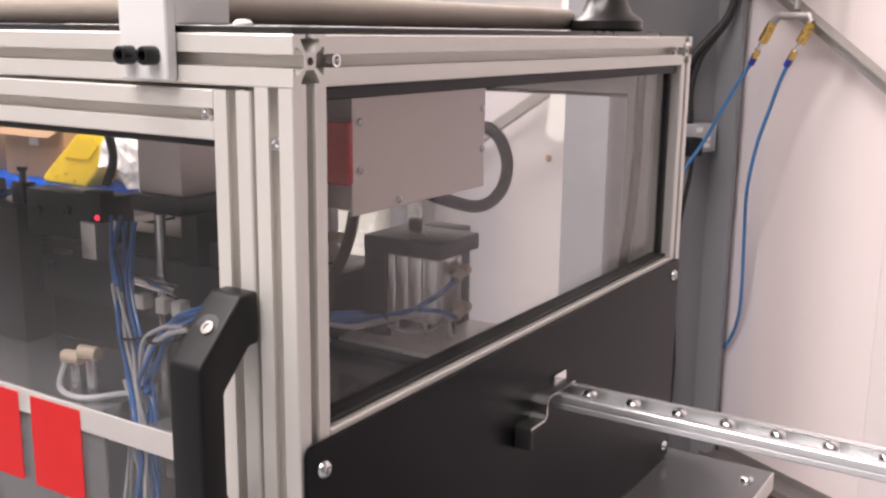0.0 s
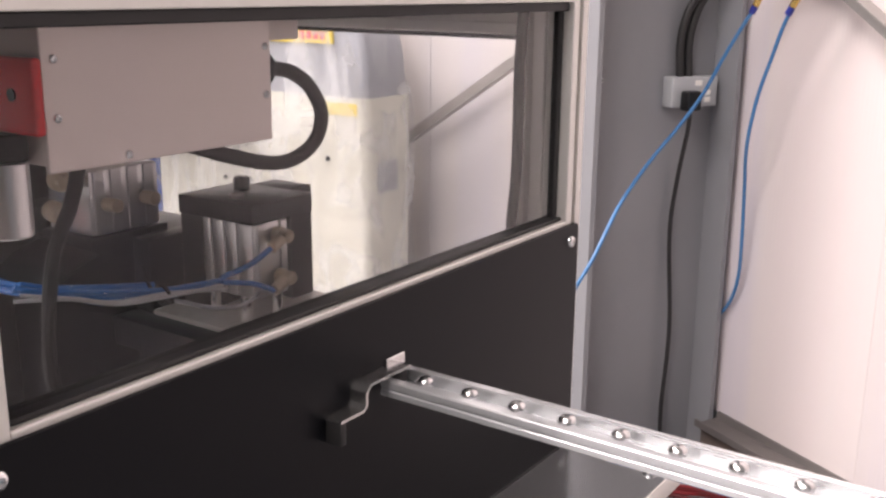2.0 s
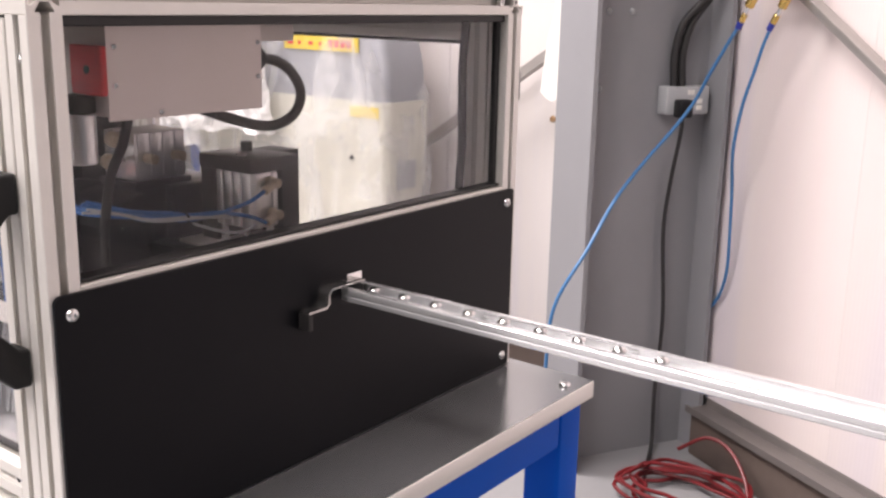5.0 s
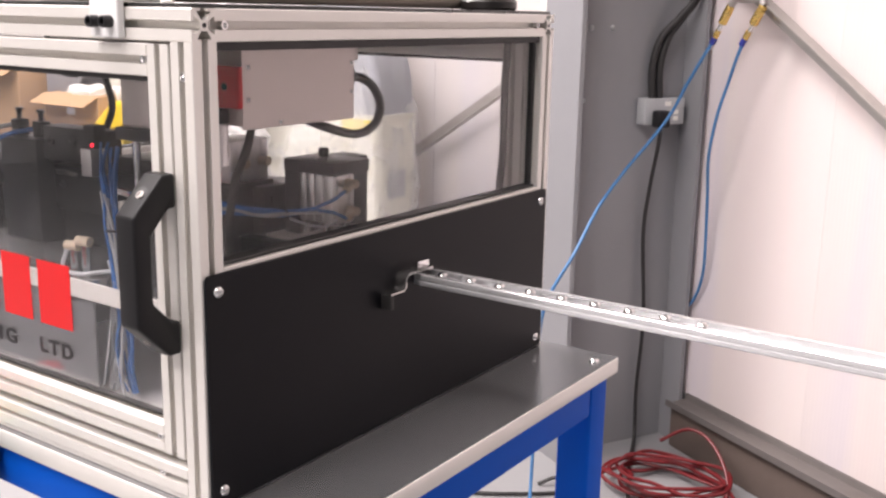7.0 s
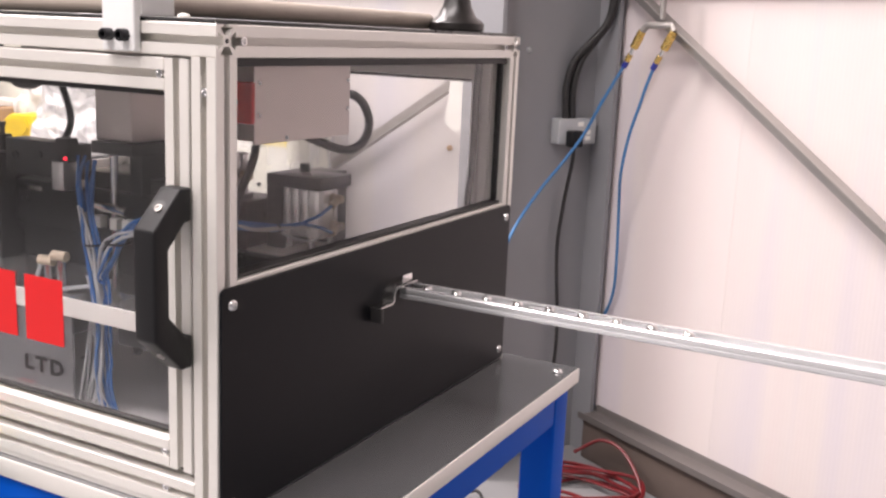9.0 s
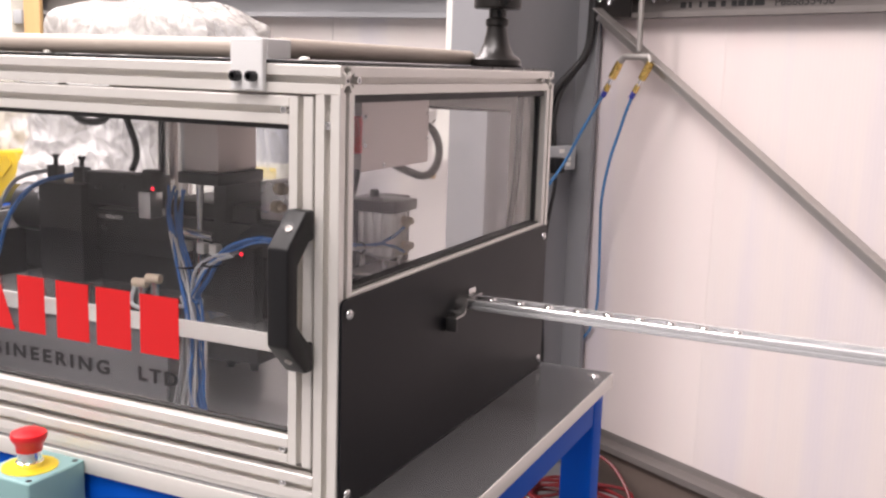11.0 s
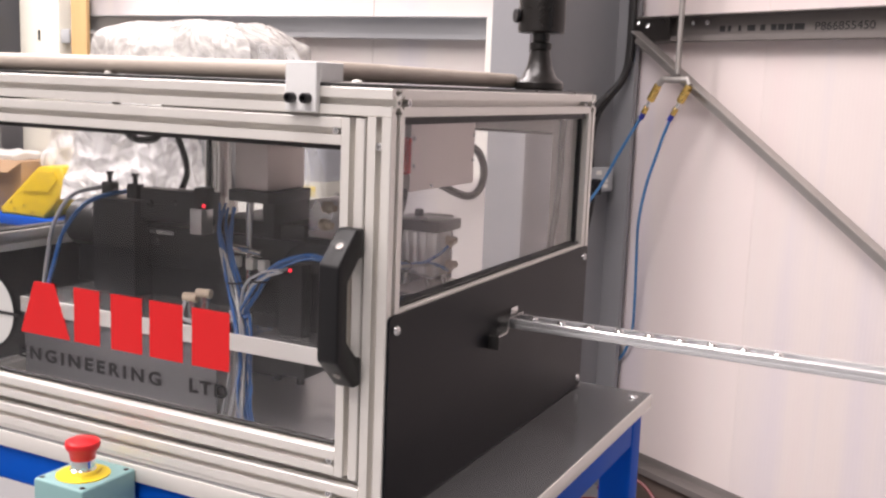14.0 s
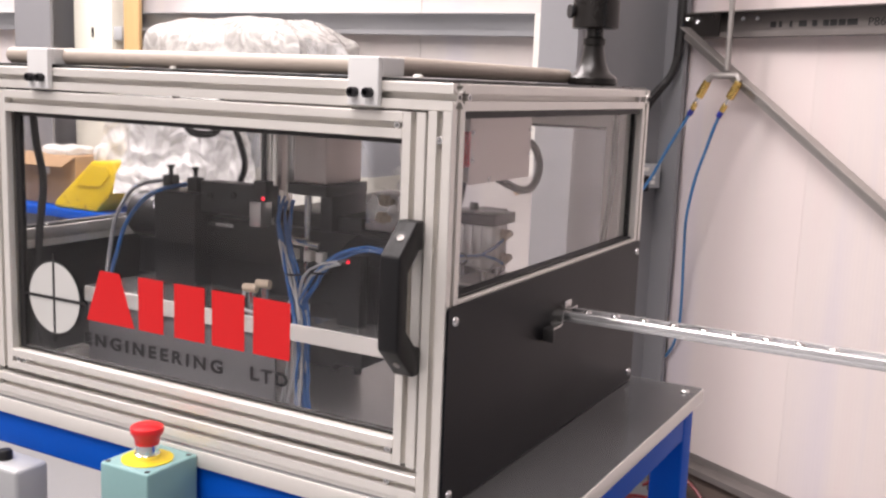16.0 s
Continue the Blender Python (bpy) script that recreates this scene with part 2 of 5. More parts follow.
crinkled(FILM, 0.07, 0.42, 5.0, (1, 1, 0.5))
FILM_DENSE = crinkled(mat("bunched_wrap_film", (0.90, 0.89, 0.87), 0.2, 0.0, 0.04, 8, 30, 0.0), 0.5, 0.92, 11.0, (1, 1, 0.8))
FILM_LOOSE = crinkled(mat("dusty_wrap_film", (0.66, 0.64, 0.61), 0.2, 0.0, 0.05, 8, 30, 0.0), 0.45, 0.75, 12.0, (1, 1, 0.8))
LED_RED = glow("red_led", (1.0, 0.02, 0.04), 3.0)


# ---- builders ----
def mesh_of(bm, name):
    me = bpy.data.meshes.new(name)
    bmesh.ops.recalc_face_normals(bm, faces=bm.faces)
    bm.to_mesh(me)
    bm.free()
    return me


def smooth(me, angle=35):
    for p in me.polygons:
        p.use_smooth = True
    me.set_sharp_from_angle(angle=radians(angle))


def thing(name, at, label, category, group="", kind=""):
    e = new(name)
    e.location = at
    e.empty_display_size = 0.05
    return tagged(e, label, category, group, kind)


def part(name, bm, material, parent=None, label="", soft=True):
    me = mesh_of(bm, name) if isinstance(bm, bmesh.types.BMesh) else bm
    if soft:
        smooth(me)
    if not me.materials:
        me.materials.append(material)
    ob = new(name, me)
    if parent is not None:
        ob.parent = parent
        if parent.type == "EMPTY":
            ob.matrix_parent_inverse = Matrix.Translation(parent.location).inverted()
    return tagged(ob, label)


def solid(name, bm, material, label, category, group="", kind=""):
    ob = part(name, bm, material)
    return tagged(ob, label, category, group, kind)


def box(x0, x1, y0, y1, z0, z1, bevel=0.0, segments=2, m=None, bm=None):
    own = bmesh.new()
    bmesh.ops.create_cube(own, size=1)
    for v in own.verts:
        v.co = ((x0 + x1) / 2 + v.co.x * (x1 - x0), (y0 + y1) / 2 + v.co.y * (y1 - y0), (z0 + z1) / 2 + v.co.z * (z1 - z0))
    if bevel:
        bmesh.ops.bevel(own, geom=own.edges[:], offset=bevel, segments=segments, profile=0.5, affect="EDGES")
    if m is not None:
        own.transform(m)
    return merge(bm, own)


def merge(bm, own):
    if bm is None:
        return own
    me = bpy.data.meshes.new("tmp")
    own.to_mesh(me)
    own.free()
    bm.from_mesh(me)
    bpy.data.meshes.remove(me)
    return bm


def lathe(profile, at=(0, 0, 0), axis=(0, 0, 1), seg=20, bm=None):
    """A turned body: (radius, height) pairs along the axis."""
    own = bmesh.new()
    turn = Vector((0, 0, 1)).rotation_difference(Vector(axis).normalized()).to_matrix()
    rings = []
    for r, h in profile:
        if r < 1e-6:
            rings.append([own.verts.new(turn @ Vector((0, 0, h)) + Vector(at))])
        else:
            rings.append([own.verts.new(turn @ Vector((r * math.cos(2 * math.pi * k / seg), r * math.sin(2 * math.pi * k / seg), h)) + Vector(at)) for k in range(seg)])
    for a, b in zip(rings, rings[1:]):
        for k in range(seg):
            j = (k + 1) % seg
            if len(a) == 1 and len(b) == 1:
                continue
            if len(a) == 1:
                own.faces.new((a[0], b[k], b[j]))
            elif len(b) == 1:
                own.faces.new((a[k], a[j], b[0]))
            else:
                own.faces.new((a[k], a[j], b[j], b[k]))
    for ring in (rings[0], rings[-1]):
        if len(ring) > 2:
            own.faces.new(ring)
    return merge(bm, own)


def rod(p0, p1, r, seg=16, chamfer=0.0, bm=None):
    p0, p1 = Vector(p0), Vector(p1)
    h = (p1 - p0).length
    c = chamfer or r * 0.08
    return lathe([(r - c, 0), (r, c), (r, h - c), (r - c, h)], p0, p1 - p0, seg, bm)


def spline(points, steps=8):
    pts = [Vector(p) for p in points]
    ends = [pts[0] * 2 - pts[1]] + pts + [pts[-1] * 2 - pts[-2]]
    out = []
    for a, b, c, d in zip(ends, ends[1:], ends[2:], ends[3:]):
        for k in range(steps):
            t = k / steps
            out.append(0.5 * (2 * b + (c - a) * t + (2 * a - 5 * b + 4 * c - d) * t * t + (3 * b - a - 3 * c + d) * t ** 3))
    return out + [pts[-1]]


def hose(points, r, steps=8, seg=8, bm=None):
    """A tube of radius r swept along a smooth line through the points."""
    own = bmesh.new()
    line = spline(points, steps)
    rings, up = [], Vector((0.31, 0.47, 0.83))
    for k, p in enumerate(line):
        t = (line[min(k + 1, len(line) - 1)] - line[max(k - 1, 0)]).normalized()
        side = up.cross(t)
        side = side.normalized() if side.length > 1e-4 else Vector((1, 0, 0))
        up = t.cross(side)
        rings.append([own.verts.new(p + r * (math.cos(2 * math.pi * j / seg) * side + math.sin(2 * math.pi * j / seg) * up)) for j in range(seg)])
    for a, b in zip(rings, rings[1:]):
        for j in range(seg):
            i = (j + 1) % seg
            own.faces.new((a[j], a[i], b[i], b[j]))
    own.faces.new(rings[0])
    own.faces.new(rings[-1])
    return merge(bm, own)


def extrude_poly(pts, p0, ex, ey, ez, length, bm=None):
    """A flat outline in the axes ex, ey, drawn out along ez."""
    own = bmesh.new()
    p0, ex, ey, ez = (Vector(v) for v in (p0, ex, ey, ez))
    a = [own.verts.new(p0 + ex * u + ey * v) for u, v in pts]
    b = [own.verts.new(p0 + ex * u + ey * v + ez * length) for u, v in pts]
    for k in range(len(pts)):
        j = (k + 1) % len(pts)
        own.faces.new((a[k], a[j], b[j], b[k]))
    own.faces.new(a)
    own.faces.new(b)
    return merge(bm, own)


P = 0.0285


def section(size=P):
    """Outline of a T-slot extrusion with one slot in each side, centred."""
    h, s, lip, cav, deep, e = size / 2, size * 0.13, size * 0.075, size * 0.27, size * 0.335, size * 0.03
    side = [(-h + e, -h), (-s, -h), (-s, -h + lip), (-cav, -h + lip), (-cav * 0.95, -h + lip * 1.9), (-s * 0.9, -h + deep), (s * 0.9, -h + deep),
            (cav * 0.95, -h + lip * 1.9), (cav, -h + lip), (s, -h + lip), (s, -h), (h - e, -h)]
    out = []
    for k in range(4):
        c, d = [(1, 0), (0, 1), (-1, 0), (0, -1)][k]
        out += [(x * c - y * d, x * d + y * c) for x, y in side]
    return out


def profile(p0, axis, length):
    """A T-slot extrusion from the centre p0 along x, y or z."""
    ex, ey, ez = {"x": ((0, 1, 0), (0, 0, 1), (1, 0, 0)), "y": ((0, 0, 1), (1, 0, 0), (0, 1, 0)), "z": ((1, 0, 0), (0, 1, 0), (0, 0, 1))}[axis]
    return extrude_poly(section(), p0, ex, ey, ez, length)


def button(at, axis, r=0.0055, h=0.0035, bm=None):
    """A domed bolt head with a hexagon recess."""
    own = lathe([(r, 0), (r, h * 0.25), (r * 0.88, h * 0.62), (r * 0.6, h * 0.95), (r * 0.45, h), (r * 0.42, h * 0.4), (0, h * 0.4)], at, axis, 14)
    return merge(bm, own)


def cap(at, axis, r=0.0065, h=0.007):
    """A cylinder-head bolt with a hexagon recess."""
    return lathe([(r, 0), (r, h * 0.9), (r * 0.9, h), (r * 0.58, h), (r * 0.55, h * 0.45), (0, h * 0.45)], at, axis, 16)


def plate_xz(x0, x1, z0, z1, y0, y1, r=0.004, axis="y"):
    """A sheet with rounded corners, its thickness along y (or x)."""
    pts = []
    for cx, cz, a0 in ((x1 - r, z0 + r, -90), (x1 - r, z1 - r, 0), (x0 + r, z1 - r, 90), (x0 + r, z0 + r, 180)):
        for k in range(5):
            a = radians(a0 + k * 22.5)
            pts.append((cx + r * math.cos(a), cz + r * math.sin(a)))
    if axis == "y":
        return extrude_poly(pts, (0, y0, 0), (1, 0, 0), (0, 0, 1), (0, 1, 0), y1 - y0)
    return extrude_poly(pts, (y0, 0, 0), (0, 1, 0), (0, 0, 1), (1, 0, 0), y1 - y0)


# ---- the room ----
UX, UY = math.cos(radians(-29)), math.sin(radians(-29))       # along the turned wall
NX, NY = -UY, UX                                              # into the turned wall
AX, AY = -0.757, 2.195                                        # column, near corner
WALL_N, LEFT_Y = 0.515, 2.66


def turned(u, n, z=0.0):
    return (AX + u * UX + n * NX, AY + u * UY + n * NY, z)


TURN = Matrix.Translation((AX, AY, 0)) @ Matrix(((UX, NX, 0, 0), (UY, NY, 0, 0), (0, 0, 1, 0), (0, 0, 0, 1)))
HIGH = 4.7
floor = solid("floor", box(-9, 9, -8, 9, -0.12, 0.0), FLOOR, "pale grey screeded workshop floor with dust and stains", "floor", kind="structure")
ceiling = solid("ceiling", box(-9, 9, -8, 9, HIGH, HIGH + 0.1), CEILING, "light profiled roof lining of the workshop", "ceiling", kind="structure")
wall_left = solid("wall_north", box(-8, -0.45, LEFT_Y + 0.012, LEFT_Y + 0.12, 0, HIGH), PLAIN_WALL, "white coated sheet cladding wall behind the machine", "wall", kind="structure")
wall_right = solid("wall_east", box(-0.1, 8.5, WALL_N + 0.012, WALL_N + 0.12, 0, HIGH, m=TURN), PLAIN_WALL, "pinkish white sheet cladding wall with fine ribs", "wall", kind="structure")
# Unseen walls added to close the room; their grey sets fill and pane reflections.
solid("wall_south", box(-8, 9, -5.6, -5.5, 0, HIGH), PLAIN_WALL, "unseen plain grey wall behind the viewer, added for bounce and reflections", "wall", kind="structure")
solid("wall_west", box(-8.1, -8, -5.5, LEFT_Y + 0.1, 0, HIGH), PLAIN_WALL, "unseen plain grey wall at the far end, added for bounce and reflections", "wall", kind="structure")
for k in range(7):
    x1 = -0.62 - k * 1.0
    part("panel", box(x1 - 0.9985, x1, LEFT_Y, LEFT_Y + 0.012, 0.28, HIGH - 0.01, 0.001, 1), WALL_L, wall_left)
for k in range(7):
    u0 = 0.52 + k * 1.0
    part("panel", box(u0 + 0.0002, u0 + 0.9998, WALL_N, WALL_N + 0.012, 0.175, HIGH - 0.01, 0.0003, 1, TURN), WALL_R, wall_right)
part("panel", box(-0.3, 0.5198, WALL_N, WALL_N + 0.012, 0.175, HIGH - 0.01, 0.0003, 1, TURN), WALL_R, wall_right)

solid("plinth_right", box(0.003, 8, WALL_N - 0.075, WALL_N + 0.01, 0, 0.15, 0.008, 2, TURN), PLINTH, "dusty brown concrete plinth under the wall", "plinth", kind="structure")
solid("plinth_left", box(-8, -0.9, LEFT_Y - 0.075, LEFT_Y + 0.01, 0, 0.265, 0.008), PLINTH, "dusty concrete plinth under the wall", "plinth", kind="structure")
ledge = [(0, 0), (0.095, 0), (0.095, 0.022), (0.09, 0.022), (0.09, 0.006), (0.012, 0.010), (0.006, 0.03), (0, 0.03)]
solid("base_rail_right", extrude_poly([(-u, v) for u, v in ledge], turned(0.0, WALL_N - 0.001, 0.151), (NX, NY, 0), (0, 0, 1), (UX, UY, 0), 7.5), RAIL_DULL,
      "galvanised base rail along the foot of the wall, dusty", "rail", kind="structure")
solid("base_rail_left", extrude_poly([(-u, v) for u, v in ledge], (-7.9, LEFT_Y - 0.001, 0.266), (0, 1, 0), (0, 0, 1), (1, 0, 0), 6.8), GALV_WALL,
      "galvanised base rail along the foot of the wall", "rail", kind="structure")

# sheeting rails of zed section
zed = [(0, 0), (-0.004, 0), (-0.004, 0.066), (-0.052, 0.066), (-0.052, 0.052), (-0.056, 0.052), (-0.056, 0.07), (0, 0.07)]
zed_low = [(0, 0), (0, 0.085), (-0.05, 0.085), (-0.05, 0.081), (-0.004, 0.081), (-0.004, 0.004), (-0.05, 0.004), (-0.05, 0.018), (-0.054, 0.018), (-0.054, 0)]
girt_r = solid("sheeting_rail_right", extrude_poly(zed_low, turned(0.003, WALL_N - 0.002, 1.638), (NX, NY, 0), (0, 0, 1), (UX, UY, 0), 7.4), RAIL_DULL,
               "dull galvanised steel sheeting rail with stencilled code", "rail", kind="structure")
solid("sheeting_rail_left", extrude_poly(zed_low, (-7.9, LEFT_Y - 0.002, 1.638), (0, 1, 0), (0, 0, 1), (1, 0, 0), 6.95), GALV_BEAM,
               "galvanised steel sheeting rail across the wall", "rail", kind="structure")
part("cleat", box(0.004, 0.17, WALL_N - 0.0625, WALL_N - 0.0575, 1.642, 1.716, 0.001, 1, TURN), DARK_CAST, girt_r, "dark painted end cleat")
for u, z in ((0.03, 1.70), (0.075, 1.69), (0.225, 1.698), (0.285, 1.698)):
    part("bolt", cap(turned(u, WALL_N - (0.0625 if u < 0.1 else 0.006), z), (-NX, -NY, 0), 0.009, 0.008), CHROME, girt_r)


def text(name, body, size, at, rot, material, parent, align="LEFT", bold=0.0, squeeze=1.0, space=1.0):
    cu = bpy.data.curves.new(name, "FONT")
    cu.body, cu.size, cu.align_x = body, size, align
    cu.extrude, cu.offset, cu.space_character = 0.0003, bold, space
    tmp = bpy.data.objects.new("tmp", cu)
    scene.collection.objects.link(tmp)
    me = bpy.data.meshes.new_from_object(tmp.evaluated_get(bpy.context.evaluated_depsgraph_get()))
    bpy.data.objects.remove(tmp)
    me.transform(Matrix.Translation(at) @ rot.to_4x4() @ Matrix.Diagonal((squeeze, 1, 1, 1)))
    me.materials.clear()
    me.materials.append(material)
    return part(name, me, material, parent, soft=False)


wall_turn = Matrix(((UX, 0, -NX), (UY, 0, -NY), (0, 1, 0)))
text("lettering", "P866855450", 0.033, turned(0.69, WALL_N - 0.0075, 1.666), wall_turn, DARK_VINYL, girt_r, squeeze=1.2)
bars = bmesh.new()
for u, w in ((0.335, 0.022), (0.368, 0.012), (0.41, 0.01), (0.445, 0.03), (0.495, 0.018), (0.535, 0.02), (0.56, 0.024), (0.59, 0.024), (0.62, 0.035)):
    box(u, u + w, WALL_N - 0.0074, WALL_N - 0.0068, 1.669, 1.687, m=TURN, bm=bars)
part("stencil_marks", bars, DARK_VINYL, girt_r)

# bracing angles in both bays
def brace(p0, p1, flat, name, label):
    p0, p1 = Vector(p0), Vector(p1)
    d = (p1 - p0).normalized()
    f = Vector(flat)
    s = d.cross(f).normalized()
    w, t = 0.042, 0.005
    ell = [(0, 0), (w, 0), (w, t), (t, t), (t, w), (0, w)]
    ob = solid(name, extrude_poly(ell, p0, s, f, d, (p1 - p0).length), GALV_WALL, label, "brace", kind="structure")
    return ob


brace(turned(0.04, WALL_N - 0.065, 1.673), turned(2.0, WALL_N - 0.065, 0.468), (-NX, -NY, 0), "brace_right", "galvanised angle brace running down the wall from the column")
brace((-1.05, LEFT_Y - 0.07, 1.31), (-2.5, LEFT_Y - 0.07, 0.335), (0, -1, 0), "brace_left", "galvanised angle brace rising towards the column")

# steel column of I section
FW, CD, FT = 0.205, 0.49, 0.016
isec = [(0, 0), (0, FT), (-FW / 2 + 0.006, FT), (-FW / 2 + 0.006, CD - FT), (0, CD - FT), (0, CD), (-FW, CD), (-FW, CD - FT), (-FW / 2 - 0.006, CD - FT), (-FW / 2 - 0.006, FT), (-FW, FT), (-FW, 0)]
column = thing("steel_column", turned(-FW / 2, CD / 2, 0), "grey painted steel I-section column against the wall", "column", kind="structure")
part("shaft", extrude_poly(isec, (AX, AY, 0.0), (UX, UY, 0), (NX, NY, 0), (0, 0, 1), HIGH), GREY_PAINT, column)
for n, z in ((0.10, 1.42), (0.18, 1.42), (0.08, 1.195), (0.16, 1.8)):
    part("bolt", button(turned(-FW / 2 + 0.006, n, z), (UX, UY, 0), 0.009, 0.006), GREY_LIGHT, column)


# ---- workbench under the machine ----
XL, YB = -0.745, 0.632            # guard: left end and back
TOP, PT = 1.4585, 0.998           # guard top, bench plate top
H2 = P / 2
bench = thing("machine_bench", (-0.3, 0.3, 0), "welded blue steel bench frame with a thick aluminium top plate", "workbench")
part("top_plate", box(XL - 0.11, 0.117, -0.006, 0.645, PT - 0.022, PT - 0.0006, 0.0015), ALU, bench, "thick aluminium plate with bright sawn edges")
# Thin sheet added to make the plate's top darker than its bright edges.
part("top_sheet", box(XL - 0.1085, 0.1155, -0.0045, 0.6435, PT - 0.0006, PT), PLATE_TOP, bench, "added darker grey sheet over the plate top", soft=False)
BZ = PT - 0.0225
for y0 in (0.002, 0.587):
    part("rail", box(XL - 0.055, 0.055, y0, y0 + 0.05, BZ - 0.05, BZ, 0.005, 3), BLUE_PAINT, bench)
for x0 in (0.056, XL - 0.106):
    part("rail", box(x0, x0 + 0.05, 0.0525, 0.5865, BZ - 0.05, BZ, 0.005, 3), BLUE_PAINT, bench)
for x0 in (0.056, XL - 0.106):
    for y0 in (0.002, 0.587):
        leg = part("leg", box(x0, x0 + 0.05, y0, y0 + 0.05, 0.012, BZ, 0.005, 3), BLUE_PAINT, bench)
        part("foot", lathe([(0.03, 0), (0.03, 0.006), (0.012, 0.012)], (x0 + 0.025, y0 + 0.025, 0), (0, 0, 1), 16), BLACK_RUBBER, leg)
for x, y in ((0.098, 0.606), (0.098, 0.03), (XL - 0.08, 0.03), (XL - 0.08, 0.615)):
    part("bolt", button((x, y, PT), (0, 0, 1), 0.0075, 0.005), CHROME, bench)
part("shelf", box(XL - 0.05, 0.05, 0.06, 0.58, 0.24, 0.262, 0.002), WHITE_PAINT, bench, "pale lower shelf board")

# ---- machine guard ----
guard = thing("machine_guard", (XL / 2, 0.3, PT), "aluminium slot-profile machine guard with smoked windows and black panels", "machine guard")


def beam(name, p0, axis, length, label=""):
    return part(name, profile(p0, axis, length), ALU, guard, label, soft=False)


ZT = TOP - H2
for y in (H2, YB - H2):
    beam("long_beam", (XL, y, ZT), "x", -XL)
    beam("long_beam", (XL + P, y, PT + 0.006 + H2), "x", -XL - 2 * P)
for x in (XL + H2, -H2):
    beam("cross_beam", (x, P, ZT), "y", YB - 2 * P)
    beam("cross_beam", (x, P, PT + 0.006 + H2), "y", YB - 2 * P)
    for y in (H2, YB - H2):
        beam("post", (x, y, PT + 0.001), "z", TOP - P - PT - 0.001)
    beam("middle_rail", (x, P, 1.2290 - H2), "y", YB - 2 * P)
for x, y in ((0.0, H2), (0.0, YB - H2)):
    part("centre_bore", lathe([(0.0022, 0), (0.0022, 0.0006), (0, 0.0006)], (x - 0.0001, y, ZT), (1, 0, 0), 10), BLACK_STEEL, guard)
part("packing_strip", box(XL + 0.001, -0.001, 0.0015, P - 0.0005, PT + 0.0004, PT + 0.0058, 0.0005, 1), ALU, guard, "pale packing strip under the front beam")
part("floor_sheet", box(XL + P + 0.001, -P - 0.001, P + 0.001, YB - P - 0.001, PT + 0.0005, PT + 0.0035), GUARD_FLOOR, guard, "dull grey floor sheet")
part("lid", box(XL + 0.004, -0.004, 0.004, YB - 0.004, TOP, TOP + 0.004, 0.001), LID, guard, "black sheet lid screwed on top")
for x, y in ((-0.055, 0.022), (-0.4, 0.022), (-0.055, YB - 0.03), (-0.6, YB - 0.03)):
    part("lid_screw", lathe([(0.0058, 0), (0.0058, 0.0015), (0.004, 0.0034), (0, 0.004)], (x, y, TOP + 0.004), (0, 0, 1), 16), WHITE_PLASTIC, guard)

# end panels, black, with four domed screws each
for side in (0, 1):
    x0, x1, nx = ((0.0002, 0.0032, 1), (XL - 0.0032, XL - 0.0002, -1))[side]
    p = part("end_panel", plate_xz(0.003, 0.624, 0.9995, 1.2250, x0, x1, 0.006, "x"), BLACK_PANEL, guard, "satin black side panel")
    for y in (0.0165, 0.608):
        for z in (1.209, 1.0145):
            part("panel_screw", button((x1 if nx > 0 else x0, y, z), (nx, 0, 0), 0.0058, 0.0042), CHROME, p)

# end windows with black seals
for x in (-H2, XL + H2):
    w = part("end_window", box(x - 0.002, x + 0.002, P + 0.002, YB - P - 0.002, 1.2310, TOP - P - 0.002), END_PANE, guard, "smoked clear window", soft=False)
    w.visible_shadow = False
    for y0, y1, z0, z1 in ((P, YB - P, 1.2291, 1.2325), (P, YB - P, TOP - P - 0.008, TOP - P - 0.0002), (P + 0.0002, P + 0.006, 1.2325, TOP - P - 0.008), (YB - P - 0.008, YB - P - 0.0002, 1.2325, TOP - P - 0.008)):
        part("seal", box(x - (0.0095 if y1 - y0 > 0.1 else 0.0045), x + (0.0095 if y1 - y0 > 0.1 else 0.0045), y0, y1, z0, z1, 0.001, 1), BLACK_RUBBER, w)
# rear door, framed like the front one
RX0, RX1, RZ0, RZ1 = XL + P + 0.003, -P - 0.0025, 1.0415, TOP - P - 0.0025
for x in (RX0 + H2, RX1 - H2):
    part("rear_stile", profile((x, YB - H2, RZ0), "z", RZ1 - RZ0), ALU, guard, soft=False)
for z in (RZ0 + H2, RZ1 - H2):
    part("rear_rail", profile((RX0 + P, YB - H2, z), "x", RX1 - RX0 - 2 * P), ALU, guard, soft=False)
w = part("rear_window", box(RX0 + P + 0.002, RX1 - P - 0.002, YB - H2 - 0.002, YB - H2 + 0.002, RZ0 + P + 0.002, RZ1 - P - 0.002), CLEAR_PANE, guard, "clear window", soft=False)
w.visible_shadow = False
for z0, z1 in ((RZ0 + P + 0.0002, RZ0 + P + 0.005), (RZ1 - P - 0.005, RZ1 - P - 0.0002)):
    part("seal", box(RX0 + P, RX1 - P, YB - H2 - 0.0045, YB - H2 + 0.0045, z0, z1, 0.001, 1), BLACK_RUBBER, w)

# slot screws at the joints of the beams
for p, ax in (((-0.0075, P + 0.011, ZT), (1, 0, 0)), ((-0.0075, YB - P - 0.011, ZT), (1, 0, 0)), ((-0.0152, 0.0075, 1.40), (0, -1, 0))):
    part("slot_screw", cap(p, ax, 0.0042, 0.006), CHROME, guard)

